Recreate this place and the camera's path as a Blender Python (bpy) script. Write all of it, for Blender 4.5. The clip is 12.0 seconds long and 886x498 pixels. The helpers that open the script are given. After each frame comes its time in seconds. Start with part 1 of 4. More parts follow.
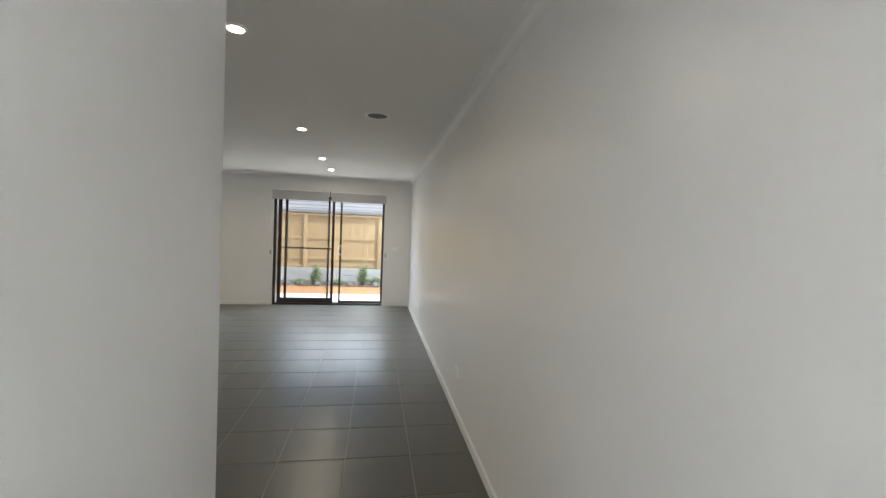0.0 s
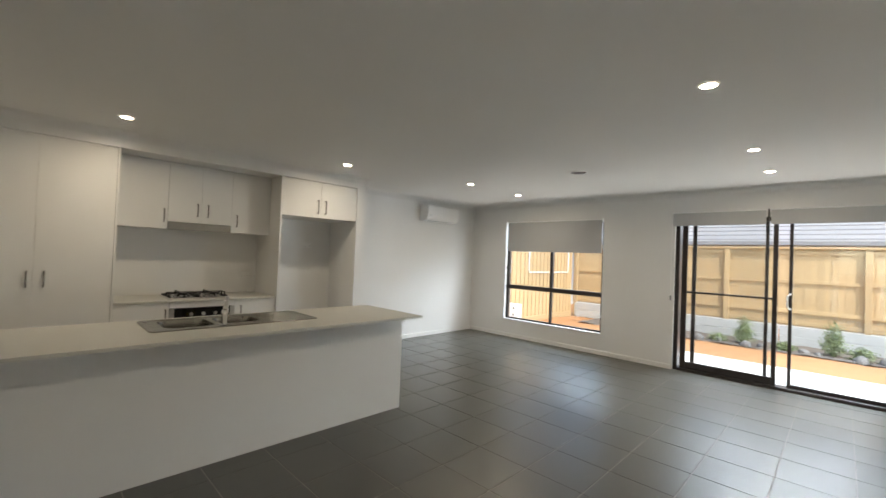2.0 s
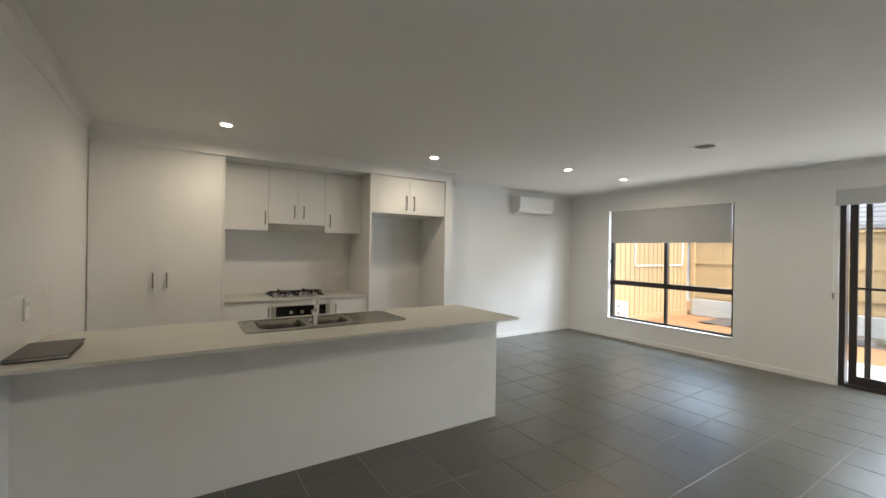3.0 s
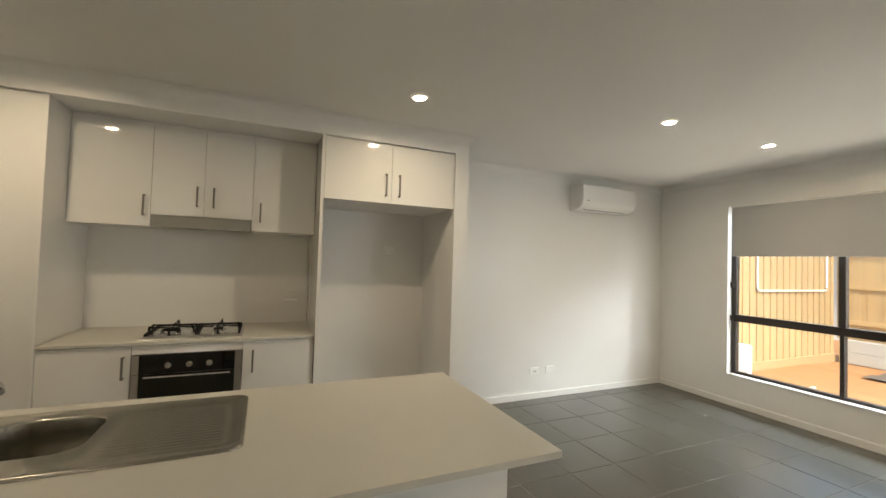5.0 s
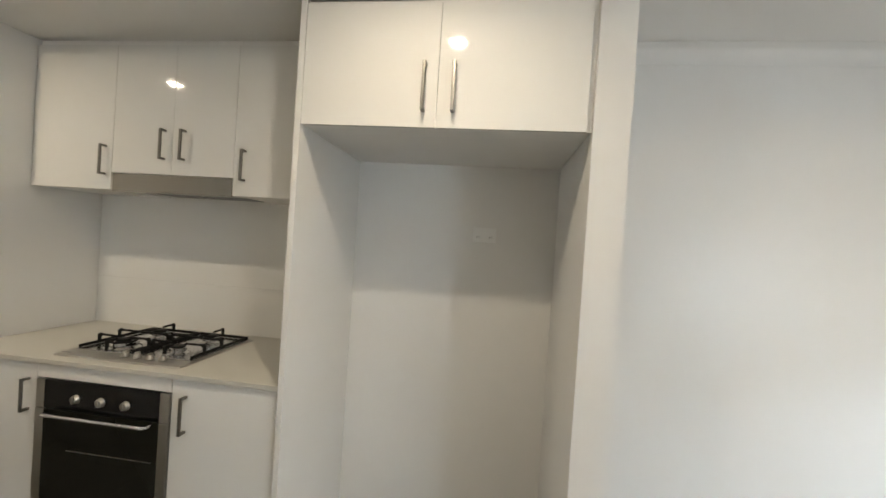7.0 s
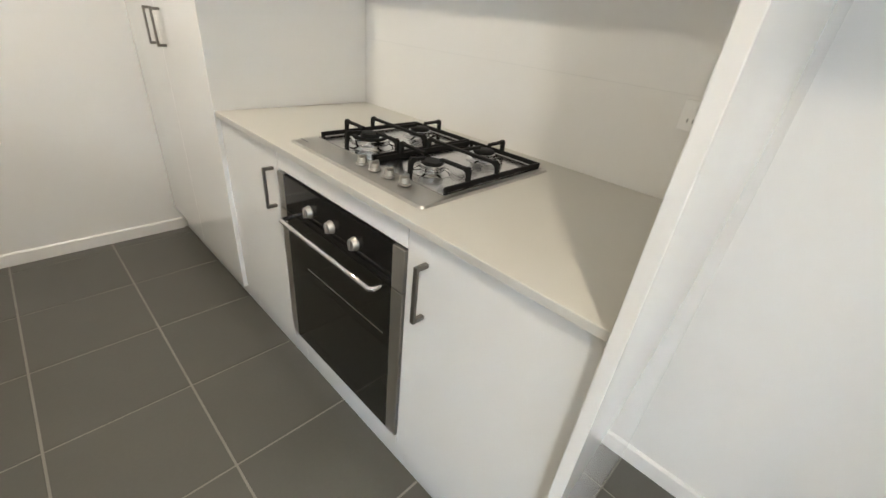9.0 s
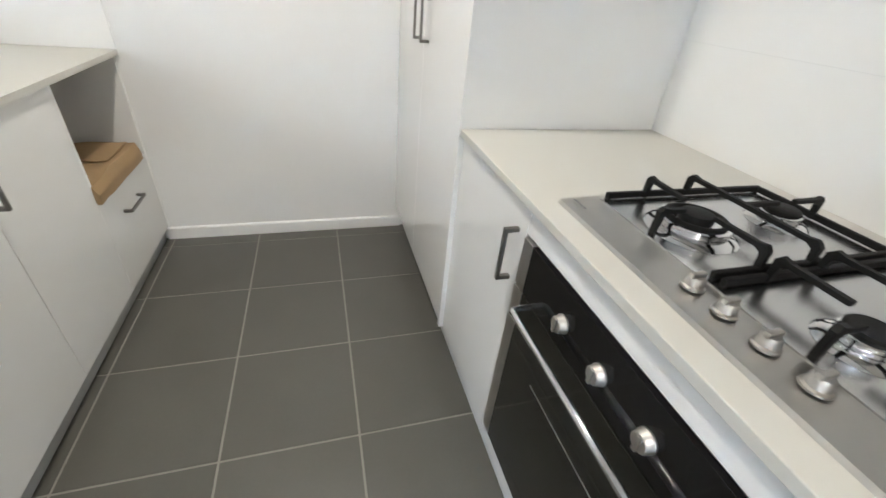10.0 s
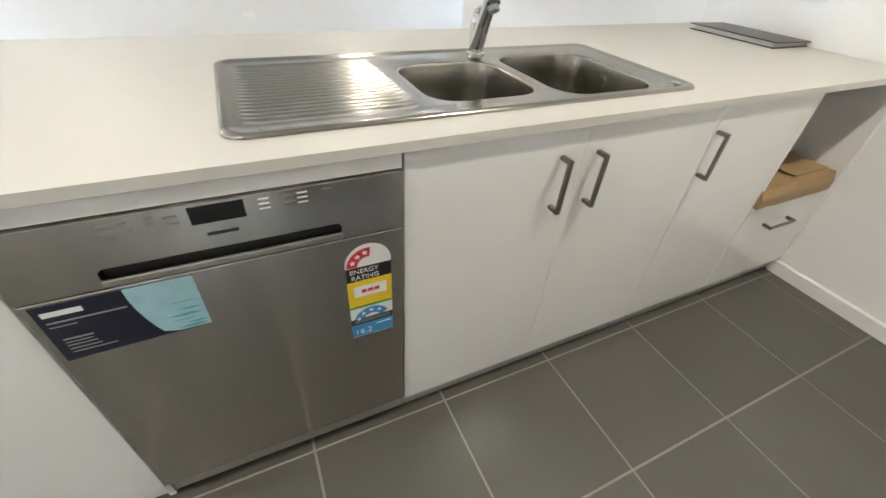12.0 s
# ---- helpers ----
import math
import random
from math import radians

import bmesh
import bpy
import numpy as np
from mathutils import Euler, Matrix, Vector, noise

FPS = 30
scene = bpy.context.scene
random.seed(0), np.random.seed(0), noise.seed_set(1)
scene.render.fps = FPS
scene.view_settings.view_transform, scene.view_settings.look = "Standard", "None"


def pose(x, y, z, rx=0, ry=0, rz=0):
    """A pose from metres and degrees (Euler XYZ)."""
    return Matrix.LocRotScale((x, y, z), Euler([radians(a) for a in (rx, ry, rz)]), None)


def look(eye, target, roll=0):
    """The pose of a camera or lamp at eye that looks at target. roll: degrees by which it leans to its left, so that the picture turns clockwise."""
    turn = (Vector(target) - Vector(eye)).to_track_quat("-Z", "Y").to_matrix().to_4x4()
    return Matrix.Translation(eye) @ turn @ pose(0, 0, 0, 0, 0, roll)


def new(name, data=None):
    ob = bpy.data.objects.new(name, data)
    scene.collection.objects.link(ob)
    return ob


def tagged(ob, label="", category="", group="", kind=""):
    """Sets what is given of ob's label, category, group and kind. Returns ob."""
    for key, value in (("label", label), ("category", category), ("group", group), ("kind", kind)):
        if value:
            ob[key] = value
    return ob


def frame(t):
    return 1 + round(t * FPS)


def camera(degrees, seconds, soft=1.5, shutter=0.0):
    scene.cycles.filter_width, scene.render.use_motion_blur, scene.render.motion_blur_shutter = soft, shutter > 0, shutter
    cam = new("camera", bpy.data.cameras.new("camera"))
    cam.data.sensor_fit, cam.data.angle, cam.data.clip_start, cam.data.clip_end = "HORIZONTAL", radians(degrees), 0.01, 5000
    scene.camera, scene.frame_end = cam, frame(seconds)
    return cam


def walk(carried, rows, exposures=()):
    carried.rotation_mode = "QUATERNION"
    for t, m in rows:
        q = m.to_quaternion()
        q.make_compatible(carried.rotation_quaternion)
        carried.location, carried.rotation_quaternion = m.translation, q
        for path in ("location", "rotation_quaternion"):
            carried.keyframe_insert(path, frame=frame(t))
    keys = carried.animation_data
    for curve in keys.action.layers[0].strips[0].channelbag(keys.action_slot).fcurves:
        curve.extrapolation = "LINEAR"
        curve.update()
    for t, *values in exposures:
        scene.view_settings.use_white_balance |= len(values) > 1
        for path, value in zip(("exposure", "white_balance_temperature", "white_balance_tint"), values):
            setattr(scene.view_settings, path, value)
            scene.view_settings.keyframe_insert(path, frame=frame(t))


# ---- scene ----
cam = camera(95.0, 12.0, shutter=0.1)
PATH = [
    (0, (0.468, 0.042, 1.434), (0.796, 2.013, 1.369), 2.3),
    (0.5, (0.527, 0.514, 1.424), (0.642, 2.51, 1.413), 2.0),
    (1, (0.51, 1.006, 1.411), (0.378, 3.002, 1.445), 2.2),
    (1.2, (0.48, 1.21, 1.416), (0.181, 3.187, 1.46), 2.1),
    (1.5, (0.393, 1.484, 1.427), (-0.314, 3.354, 1.477), 1.9),
    (2, (0.236, 1.785, 1.447), (-1.168, 3.208, 1.484), 2.3),
    (2.5, (0.129, 1.898, 1.45), (-1.492, 3.07, 1.474), 1.9),
    (3, (-0.027, 1.984, 1.449), (-1.71, 3.065, 1.45), 0.9),
    (4.8, (-1.359, 3.337, 1.451), (-3.182, 4.16, 1.512), 1.6),
    (5, (-1.521, 3.49, 1.447), (-3.353, 4.291, 1.508), 1.8),
    (5.5, (-1.939, 3.892, 1.458), (-3.796, 4.63, 1.526), 2.2),
    (6, (-2.312, 4.277, 1.457), (-4.223, 4.86, 1.529), 2.9),
    (6.5, (-2.729, 4.489, 1.45), (-4.708, 4.771, 1.509), 3.3),
    (7, (-3.098, 4.586, 1.467), (-5.081, 4.332, 1.445), 3.8),
    (7.5, (-3.353, 4.532, 1.455), (-5.21, 3.804, 1.304), 4.4),
    (7.7, (-3.457, 4.462, 1.433), (-5.255, 3.622, 1.186), 4.9),
    (9.3, (-4.106, 3.774, 1.238), (-5.25, 2.519, 0.181), 6.2),
    (9.5, (-4.144, 3.646, 1.233), (-5.17, 2.304, 0.163), 6.0),
    (10, (-4.136, 3.408, 1.233), (-4.673, 1.817, 0.145), 5.9),
    (10.5, (-4.093, 3.258, 1.235), (-3.902, 1.618, 0.107), 5.2),
    (11, (-4.087, 3.227, 1.232), (-3.311, 1.802, 0.063), 4.2),
    (11.5, (-4.049, 3.282, 1.212), (-2.899, 2.18, 0.002), 4.0),
    (12, (-3.987, 3.403, 1.193), (-2.596, 2.682, -0.05), 4.3),
]

# ---- world, sun and large lights ----
EXPOSURE = [(0.0, 1.52, 6500, 10), (1.0, 1.50, 6850, 10), (1.5, 1.52, 6950, 10), (2.5, 1.78, 6500, 10), (5.0, 1.76, 7600, 10), (5.5, 1.82, 7550, 10), (6.0, 1.85, 6850, 10), (6.5, 2.05, 6500, 10), (7.0, 2.13, 6750, 10), (7.5, 2.33, 6250, 10),
            (9.5, 3.06, 6100, 10), (10.0, 3.15, 5600, 10), (10.5, 3.05, 5500, 10), (11.0, 3.06, 5600, 10), (11.5, 3.15, 5750, 10), (12.0, 3.17, 5850, 10)]
walk(cam, [(t, look(e, g, r)) for t, e, g, r in PATH], EXPOSURE)

SUN_EL, SUN_AZ = 55.0, 118.0
world = bpy.data.worlds.new("sky")
scene.world = world
world.use_nodes = True
sky = world.node_tree.nodes.new("ShaderNodeTexSky")
sky.sky_type, sky.sun_disc = "NISHITA", False
sky.sun_elevation, sky.sun_rotation = radians(SUN_EL), radians(SUN_AZ)
world.node_tree.nodes["Background"].inputs[1].default_value = 0.15
world.node_tree.links.new(sky.outputs[0], world.node_tree.nodes["Background"].inputs[0])
sun = new("sun", bpy.data.lights.new("sun", "SUN"))
sun.data.energy, sun.data.angle, sun.data.color = 2.0, radians(0.5), (1, 0.95, 0.87)
ca = math.cos(radians(SUN_EL))
sun.matrix_world = look((0, 0, 0), (-math.sin(radians(SUN_AZ)) * ca, -math.cos(radians(SUN_AZ)) * ca, -math.sin(radians(SUN_EL))))
LED_STRENGTH, LED_COLOUR = 45.0, (1.0, 0.858, 0.655, 1)
BEAM_POWER, BEAM_SPREAD = 1.65, 165.0
# watts of the lamps added outside the openings
ENTRY_POWER, BOUNCE_POWER = 38.0, 9.0
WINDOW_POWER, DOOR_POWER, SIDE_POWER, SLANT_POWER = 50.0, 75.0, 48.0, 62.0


def sky_lamp(x0, x1, deep, eye, target, power, colour=(0.75, 0.875, 1.0)):
    """An area lamp hung outdoors above an opening's head, added in place of sky light."""
    ob = new("sky_lamp", bpy.data.lights.new("sky_lamp", "AREA"))
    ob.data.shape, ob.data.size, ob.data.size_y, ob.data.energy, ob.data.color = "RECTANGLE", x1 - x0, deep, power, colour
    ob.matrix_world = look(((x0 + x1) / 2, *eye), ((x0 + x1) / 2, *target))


# ---- materials ----
def material(name, colour, rough=0.5, metal=0.0, var=0.06, scale=3.0, bump=0.0, bump_scale=200.0, coat=0.0, random_var=0.0, stretch=(1, 1, 1), grain=0.0, grain_scale=60.0, island=0.0):
    m = bpy.data.materials.new(name)
    m.use_nodes = True
    nt = m.node_tree
    b = nt.nodes["Principled BSDF"]
    b.inputs["Metallic"].default_value = metal
    b.inputs["Coat Weight"].default_value, b.inputs["Coat Roughness"].default_value = coat, 0.03
    co = nt.nodes.new("ShaderNodeTexCoord")
    mp = nt.nodes.new("ShaderNodeMapping")
    mp.inputs["Scale"].default_value = stretch
    nt.links.new(co.outputs["Object"], mp.inputs[0])

    def noise_node(s, detail):
        n = nt.nodes.new("ShaderNodeTexNoise")
        n.inputs["Scale"].default_value, n.inputs["Detail"].default_value = s, detail
        nt.links.new(mp.outputs[0], n.inputs["Vector"])
        return n.outputs["Fac"]

    def mad(src, k, c):
        n = nt.nodes.new("ShaderNodeMath")
        n.operation, n.inputs[1].default_value = "MULTIPLY_ADD", k
        nt.links.new(src, n.inputs[0])
        if isinstance(c, float):
            n.inputs[2].default_value = c
        else:
            nt.links.new(c, n.inputs[2])
        return n.outputs[0]

    broad = noise_node(scale, 5)
    level = mad(broad, 2 * var, 1.0 - var - grain - random_var - island)
    if grain:
        level = mad(noise_node(grain_scale, 3), 2 * grain, level)
    if random_var:
        level = mad(nt.nodes.new("ShaderNodeObjectInfo").outputs["Random"], 2 * random_var, level)
    if island:
        level = mad(nt.nodes.new("ShaderNodeNewGeometry").outputs["Random Per Island"], 2 * island, level)
    mul = nt.nodes.new("ShaderNodeVectorMath")
    mul.operation = "SCALE"
    mul.inputs[0].default_value = colour
    nt.links.new(level, mul.inputs["Scale"])
    nt.links.new(mul.outputs[0], b.inputs["Base Color"])
    if bump:
        bp = nt.nodes.new("ShaderNodeBump")
        bp.inputs["Strength"].default_value, bp.inputs["Distance"].default_value = bump, 0.002
        nt.links.new(noise_node(bump_scale, 3), bp.inputs["Height"])
        nt.links.new(bp.outputs[0], b.inputs["Normal"])
    nt.links.new(mad(broad, 0.3 * rough, 0.85 * rough), b.inputs["Roughness"])
    return m


def principled(name, colour, rough, **more):
    m = bpy.data.materials.new(name)
    m.use_nodes = True
    b = m.node_tree.nodes["Principled BSDF"]
    b.inputs["Base Color"].default_value, b.inputs["Roughness"].default_value = (*colour, 1), rough
    for key, value in more.items():
        b.inputs[key.replace("_", " ")].default_value = value
    return m


WALL = material("wall_paint", (0.79, 0.785, 0.77), 0.33, var=0.02, scale=1.2, bump=0.08, bump_scale=350, grain=0.008, grain_scale=30)
CEIL = material("ceiling_paint", (0.77, 0.765, 0.75), 0.85, var=0.02, scale=1.0, bump=0.06, bump_scale=300)
TRIM = material("trim_paint", (0.80, 0.795, 0.78), 0.36, var=0.02)
TILE = material("floor_tile", (0.090, 0.087, 0.075), 0.32, var=0.10, scale=5, bump=0.08, bump_scale=140, random_var=0.05, grain=0.06, grain_scale=90)
TILE.node_tree.nodes["Principled BSDF"].inputs["Specular IOR Level"].default_value = 0.55
GROUT = material("grout", (0.27, 0.257, 0.232), 0.9, var=0.15, scale=8)
GLOSS = material("gloss_white_laminate", (0.80, 0.795, 0.775), 0.06, var=0.012, scale=2, bump=0.006, bump_scale=14, coat=0.5)
CARC = material("carcass_white", (0.79, 0.78, 0.76), 0.4, var=0.02)
STONE = material("bench_stone", (0.58, 0.57, 0.527), 0.46, var=0.025, scale=6, grain=0.03, grain_scale=500)
STEEL = material("brushed_steel", (0.56, 0.545, 0.52), 0.34, 1.0, var=0.05, scale=5, stretch=(6, 6, 0.5))
BRUSHED = material("brushed_door_steel", (0.54, 0.525, 0.50), 0.222, 1.0, var=0.16, scale=3, stretch=(5, 5, 0.35), grain=0.03, grain_scale=60)
b = BRUSHED.node_tree.nodes["Principled BSDF"]
b.inputs["Anisotropic"].default_value, b.inputs["Anisotropic Rotation"].default_value = 0.85, 0.25
tangent = BRUSHED.node_tree.nodes.new("ShaderNodeTangent")
tangent.direction_type, tangent.axis = "RADIAL", "Z"
BRUSHED.node_tree.links.new(tangent.outputs[0], b.inputs["Tangent"])
SINK = material("sink_steel", (0.36, 0.345, 0.31), 0.20, 1.0, var=0.06, scale=5, stretch=(1, 20, 1))
CHROME = material("chrome", (0.72, 0.72, 0.73), 0.07, 1.0, var=0.02)
KNOB = material("satin_knob", (0.47, 0.455, 0.43), 0.42, 1.0, var=0.03)
NICKEL = material("brushed_nickel", (0.22, 0.21, 0.195), 0.40, 1.0, var=0.05)
BRONZE = material("dark_frame", (0.028, 0.022, 0.02), 0.38, var=0.1)
BLIND = material("blind_fabric", (0.475, 0.48, 0.485), 0.9, var=0.03, bump=0.2, bump_scale=700)
PLASTIC = material("white_plastic", (0.85, 0.85, 0.84), 0.36, var=0.01)
GREY = material("grey_plastic", (0.22, 0.22, 0.22), 0.5, var=0.05)
BLACK = material("black_gloss", (0.008, 0.008, 0.008), 0.06, var=0.05)
OVENGLASS = material("oven_glass", (0.014, 0.014, 0.011), 0.05, var=0.05)
for m in (BLACK, OVENGLASS):
    m.node_tree.nodes["Principled BSDF"].inputs["Specular IOR Level"].default_value = 0.3
KICK = material("kickboard_laminate", (0.36, 0.355, 0.345), 0.4, var=0.05)
IRON = material("cast_iron", (0.006, 0.006, 0.006), 0.6, var=0.2, scale=40, bump=0.2, bump_scale=400)
IRON.node_tree.nodes["Principled BSDF"].inputs["Specular IOR Level"].default_value = 0.2
TRAY = material("pressed_tray_steel", (0.56, 0.56, 0.565), 0.22, 1.0, var=0.05, scale=6)
FASCIA = material("fascia_steel", (0.44, 0.42, 0.385), 0.2, 1.0, var=0.04, scale=4, stretch=(1, 0.4, 8))
# grey that puts the shade inside the ceiling vents into the colour
THROAT = material("vent_throat_shade", (0.12, 0.112, 0.110), 0.7, var=0.2, scale=15)
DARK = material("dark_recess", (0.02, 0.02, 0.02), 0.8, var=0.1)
CARD = material("brown_paper", (0.33, 0.22, 0.11), 0.75, var=0.15, scale=14, bump=0.5, bump_scale=30)
PAPER = material("paper", (0.7, 0.7, 0.68), 0.8, var=0.04, scale=20)
FOLDER = material("dark_cover", (0.045, 0.035, 0.035), 0.35, var=0.15, scale=10)
TIMBER = material("fence_timber", (0.41, 0.285, 0.145), 0.8, var=0.2, scale=3, stretch=(14, 14, 1), random_var=0.08, grain=0.08, grain_scale=40, bump=0.4, bump_scale=90)
SLEEPER = material("concrete_sleeper", (0.42, 0.42, 0.40), 0.9, var=0.12, scale=4, bump=0.4, bump_scale=60)
CONCRETE = material("patio_concrete", (0.55, 0.54, 0.51), 0.9, var=0.08, scale=3, grain=0.05, grain_scale=80)
SOIL = material("orange_soil", (0.31, 0.155, 0.065), 0.95, var=0.2, scale=4, grain=0.15, grain_scale=45, bump=0.8, bump_scale=50)
MULCH = material("dark_mulch", (0.11, 0.09, 0.075), 0.95, var=0.3, scale=20, grain=0.2, grain_scale=90, bump=1.0, bump_scale=70)
STONE_GREY = material("grey_rock", (0.13, 0.127, 0.125), 0.9, var=0.2, scale=12, bump=0.6, bump_scale=40)
LEAF = material("leaf", (0.15, 0.19, 0.085), 0.55, var=0.2, scale=30, island=0.25)
ROOF = material("roof_tile", (0.30, 0.285, 0.275), 0.5, var=0.05, scale=2)
RENDERED = material("pale_render", (0.6, 0.59, 0.56), 0.85, var=0.05)
LABEL_RED, LABEL_YELLOW, LABEL_BLUE = (principled("label_" + n, c, 0.4) for n, c in (("red", (0.55, 0.03, 0.04)), ("yellow", (0.75, 0.55, 0.02)), ("blue", (0.05, 0.27, 0.55))))
LABEL_WHITE, LABEL_BLACK, LABEL_GREEN = (principled("label_" + n, c, 0.4) for n, c in (("white", (0.75, 0.75, 0.75)), ("black", (0.01, 0.01, 0.012)), ("green", (0.04, 0.3, 0.05))))
TEAL = principled("label_teal", (0.12, 0.36, 0.42), 0.35)
NAVY, AQUA = principled("label_navy", (0.012, 0.014, 0.03), 0.35), material("label_aqua", (0.35, 0.56, 0.62), 0.35, var=0.3, scale=18)
PRINT = principled("panel_print", (0.3, 0.3, 0.3), 0.5)
GLASS = principled("pane_glass", (0.97, 1, 0.985), 0.0, Transmission_Weight=1.0, IOR=1.45)
SCREEN = principled("insect_mesh", (0.05, 0.05, 0.05), 0.8, Alpha=0.09)
LED = principled("led_diffuser", (0.9, 0.9, 0.9), 0.5, Emission_Color=LED_COLOUR, Emission_Strength=LED_STRENGTH)


# ---- building helpers ----
def box(bm, x0, x1, y0, y1, z0, z1, bevel=0.0):
    m = Matrix.LocRotScale(((x0 + x1) / 2, (y0 + y1) / 2, (z0 + z1) / 2), None, (abs(x1 - x0), abs(y1 - y0), abs(z1 - z0)))
    vs = bmesh.ops.create_cube(bm, size=1, matrix=m)["verts"]
    if bevel:
        es = {e for v in vs for e in v.link_edges}
        bmesh.ops.bevel(bm, geom=list(es), offset=bevel, segments=2, profile=0.5, affect="EDGES")
    return bm


def boxed(*args, bevel=0.0):
    return box(bmesh.new(), *args, bevel=bevel)


def smooth(bm, angle=40):
    bmesh.ops.recalc_face_normals(bm, faces=bm.faces[:])
    for f in bm.faces:
        f.smooth = True
    for e in bm.edges:
        e.smooth = len(e.link_faces) == 2 and e.calc_face_angle(0) < radians(angle)
    return bm


def lathe(bm, prof, n, m):
    """A profile of (radius, height) turned round the z axis of the pose m."""
    rings = [[bm.verts.new(m @ Vector((r * math.cos(2 * math.pi * i / n), r * math.sin(2 * math.pi * i / n), z))) for i in range(n)] for r, z in prof]
    for a, b in zip(rings, rings[1:]):
        for i in range(n):
            bm.faces.new((a[i], a[(i + 1) % n], b[(i + 1) % n], b[i]))
    bm.faces.new(rings[0][::-1])
    bm.faces.new(rings[-1])
    return bm


def tube(bm, pts, radii, n=14, squash=1.0):
    """A round bar through pts."""
    pts = [Vector(p) for p in pts]
    if not isinstance(radii, (list, tuple)):
        radii = [radii] * len(pts)
    rings = []
    for k, p in enumerate(pts):
        way = (pts[min(k + 1, len(pts) - 1)] - pts[max(k - 1, 0)]).normalized()
        side = way.cross(Vector((0, 0, 1)) if abs(way.z) < 0.9 else Vector((0, 1, 0))).normalized()
        up = side.cross(way)
        rings.append([bm.verts.new(p + radii[k] * (side * math.cos(2 * math.pi * i / n) + squash * up * math.sin(2 * math.pi * i / n))) for i in range(n)])
    for a, b in zip(rings, rings[1:]):
        for i in range(n):
            bm.faces.new((a[i], a[(i + 1) % n], b[(i + 1) % n], b[i]))
    bm.faces.new(rings[0][::-1])
    bm.faces.new(rings[-1])
    return bm


def extrude(bm, outline, way):
    """A flat outline of 3D points pushed along way."""
    a = [bm.verts.new(Vector(p)) for p in outline]
    b = [bm.verts.new(Vector(p) + Vector(way)) for p in outline]
    n = len(a)
    bm.faces.new(a[::-1])
    bm.faces.new(b)
    for i in range(n):
        bm.faces.new((a[i], a[(i + 1) % n], b[(i + 1) % n], b[i]))
    bmesh.ops.recalc_face_normals(bm, faces=bm.faces[:])
    return bm


def mesh_of(name, bm, mat):
    me = bpy.data.meshes.new(name)
    bm.to_mesh(me)
    bm.free()
    me.materials.append(mat)
    return me


def origin_of(ob):
    total = Vector((0, 0, 0))
    while ob:
        total += ob.location
        ob = ob.parent
    return total


def part(name, bm, mat, parent, label=""):
    """One mesh in world coordinates, as a part of a thing that is only moved, not turned."""
    bmesh.ops.translate(bm, verts=bm.verts[:], vec=-origin_of(parent))
    ob = new(name, mesh_of(name, bm, mat))
    ob.parent = parent
    return tagged(ob, label)


def solid(name, bm, mat, label, category="", kind="", group=""):
    return tagged(new(name, mesh_of(name, bm, mat)), label, category, group, kind)


def thing(name, x, y, z, label, category="", group="", kind=""):
    ob = new(name)
    ob.location = (x, y, z)
    return tagged(ob, label, category, group, kind)


def lettering(name, words, size, m, mat, parent):
    """Flat letters lying in the xy plane of the pose m, from its origin."""
    curve = bpy.data.curves.new(name, "FONT")
    curve.body, curve.size, curve.extrude = words, size, 0.0002
    ob = bpy.data.objects.new(name, curve)
    scene.collection.objects.link(ob)
    me = bpy.data.meshes.new_from_object(ob.evaluated_get(bpy.context.evaluated_depsgraph_get()))
    bpy.data.objects.remove(ob)
    bm = bmesh.new()
    bm.from_mesh(me)
    bmesh.ops.transform(bm, matrix=m, verts=bm.verts[:])
    return part(name, bm, mat, parent)


# ---- structure ----
XL, XR, YB, YS, ZC = -5.168, 1.147, 8.133, 1.305, 2.474
XH, YH = 0.027, -2.6
W_X0, W_X1, W_Z0, W_Z1 = -4.344, -2.47, 0.318, 2.15
D_X0, D_X1, D_Z1 = -1.45, 0.624, 2.1
NIB0, NIB1, XF = 4.881, 5.0, -4.497
SOFFIT = 2.33
T = 0.2
bm = bmesh.new()
box(bm, XL - T, W_X0, YB, YB + T, 0, ZC)
box(bm, W_X0, W_X1, YB, YB + T, 0, W_Z0)
box(bm, W_X0, W_X1, YB, YB + T, W_Z1, ZC)
box(bm, W_X1, D_X0, YB, YB + T, 0, ZC)
box(bm, D_X0, D_X1, YB, YB + T, D_Z1, ZC)
box(bm, D_X1, XR + T, YB, YB + T, 0, ZC)
solid("wall_north", bm, WALL, "white painted rear wall with a window and a sliding door", kind="structure")
solid("wall_east", boxed(XR, XR + T, YH, YB, 0, ZC), WALL, "long plain white painted side wall", kind="structure")
solid("wall_west", boxed(XL - T, XL, YS - 0.12, YB, 0, ZC), WALL, "white painted wall behind the kitchen and air conditioner", kind="structure")
solid("wall_south", boxed(XL, XH, YS - 0.12, YS, 0, ZC), WALL, "white painted wall at the kitchen end", kind="structure")
solid("wall_hall", boxed(XH - 0.12, XH, YH, YS - 0.12, 0, ZC), WALL, "white painted wall along the hallway", kind="structure")
# hall end is unseen; its opening is assumed, to admit the entry lamp
bm = boxed(XH - 0.12, 0.15, YH - 0.12, YH, 0, ZC)
box(bm, 1.03, XR + T, YH - 0.12, YH, 0, ZC)
box(bm, 0.15, 1.03, YH - 0.12, YH, 2.1, ZC)
solid("wall_entry", bm, WALL, "white painted wall with the entry opening", kind="structure")
solid("wall_nib", boxed(XL, XF, NIB0, NIB1, 0, ZC), WALL, "short white wall stub beside the fridge recess", kind="structure")
solid("bulkhead", boxed(XL, XF, YS, NIB0, SOFFIT, ZC), WALL, "white plaster bulkhead above the kitchen cabinets", kind="structure")
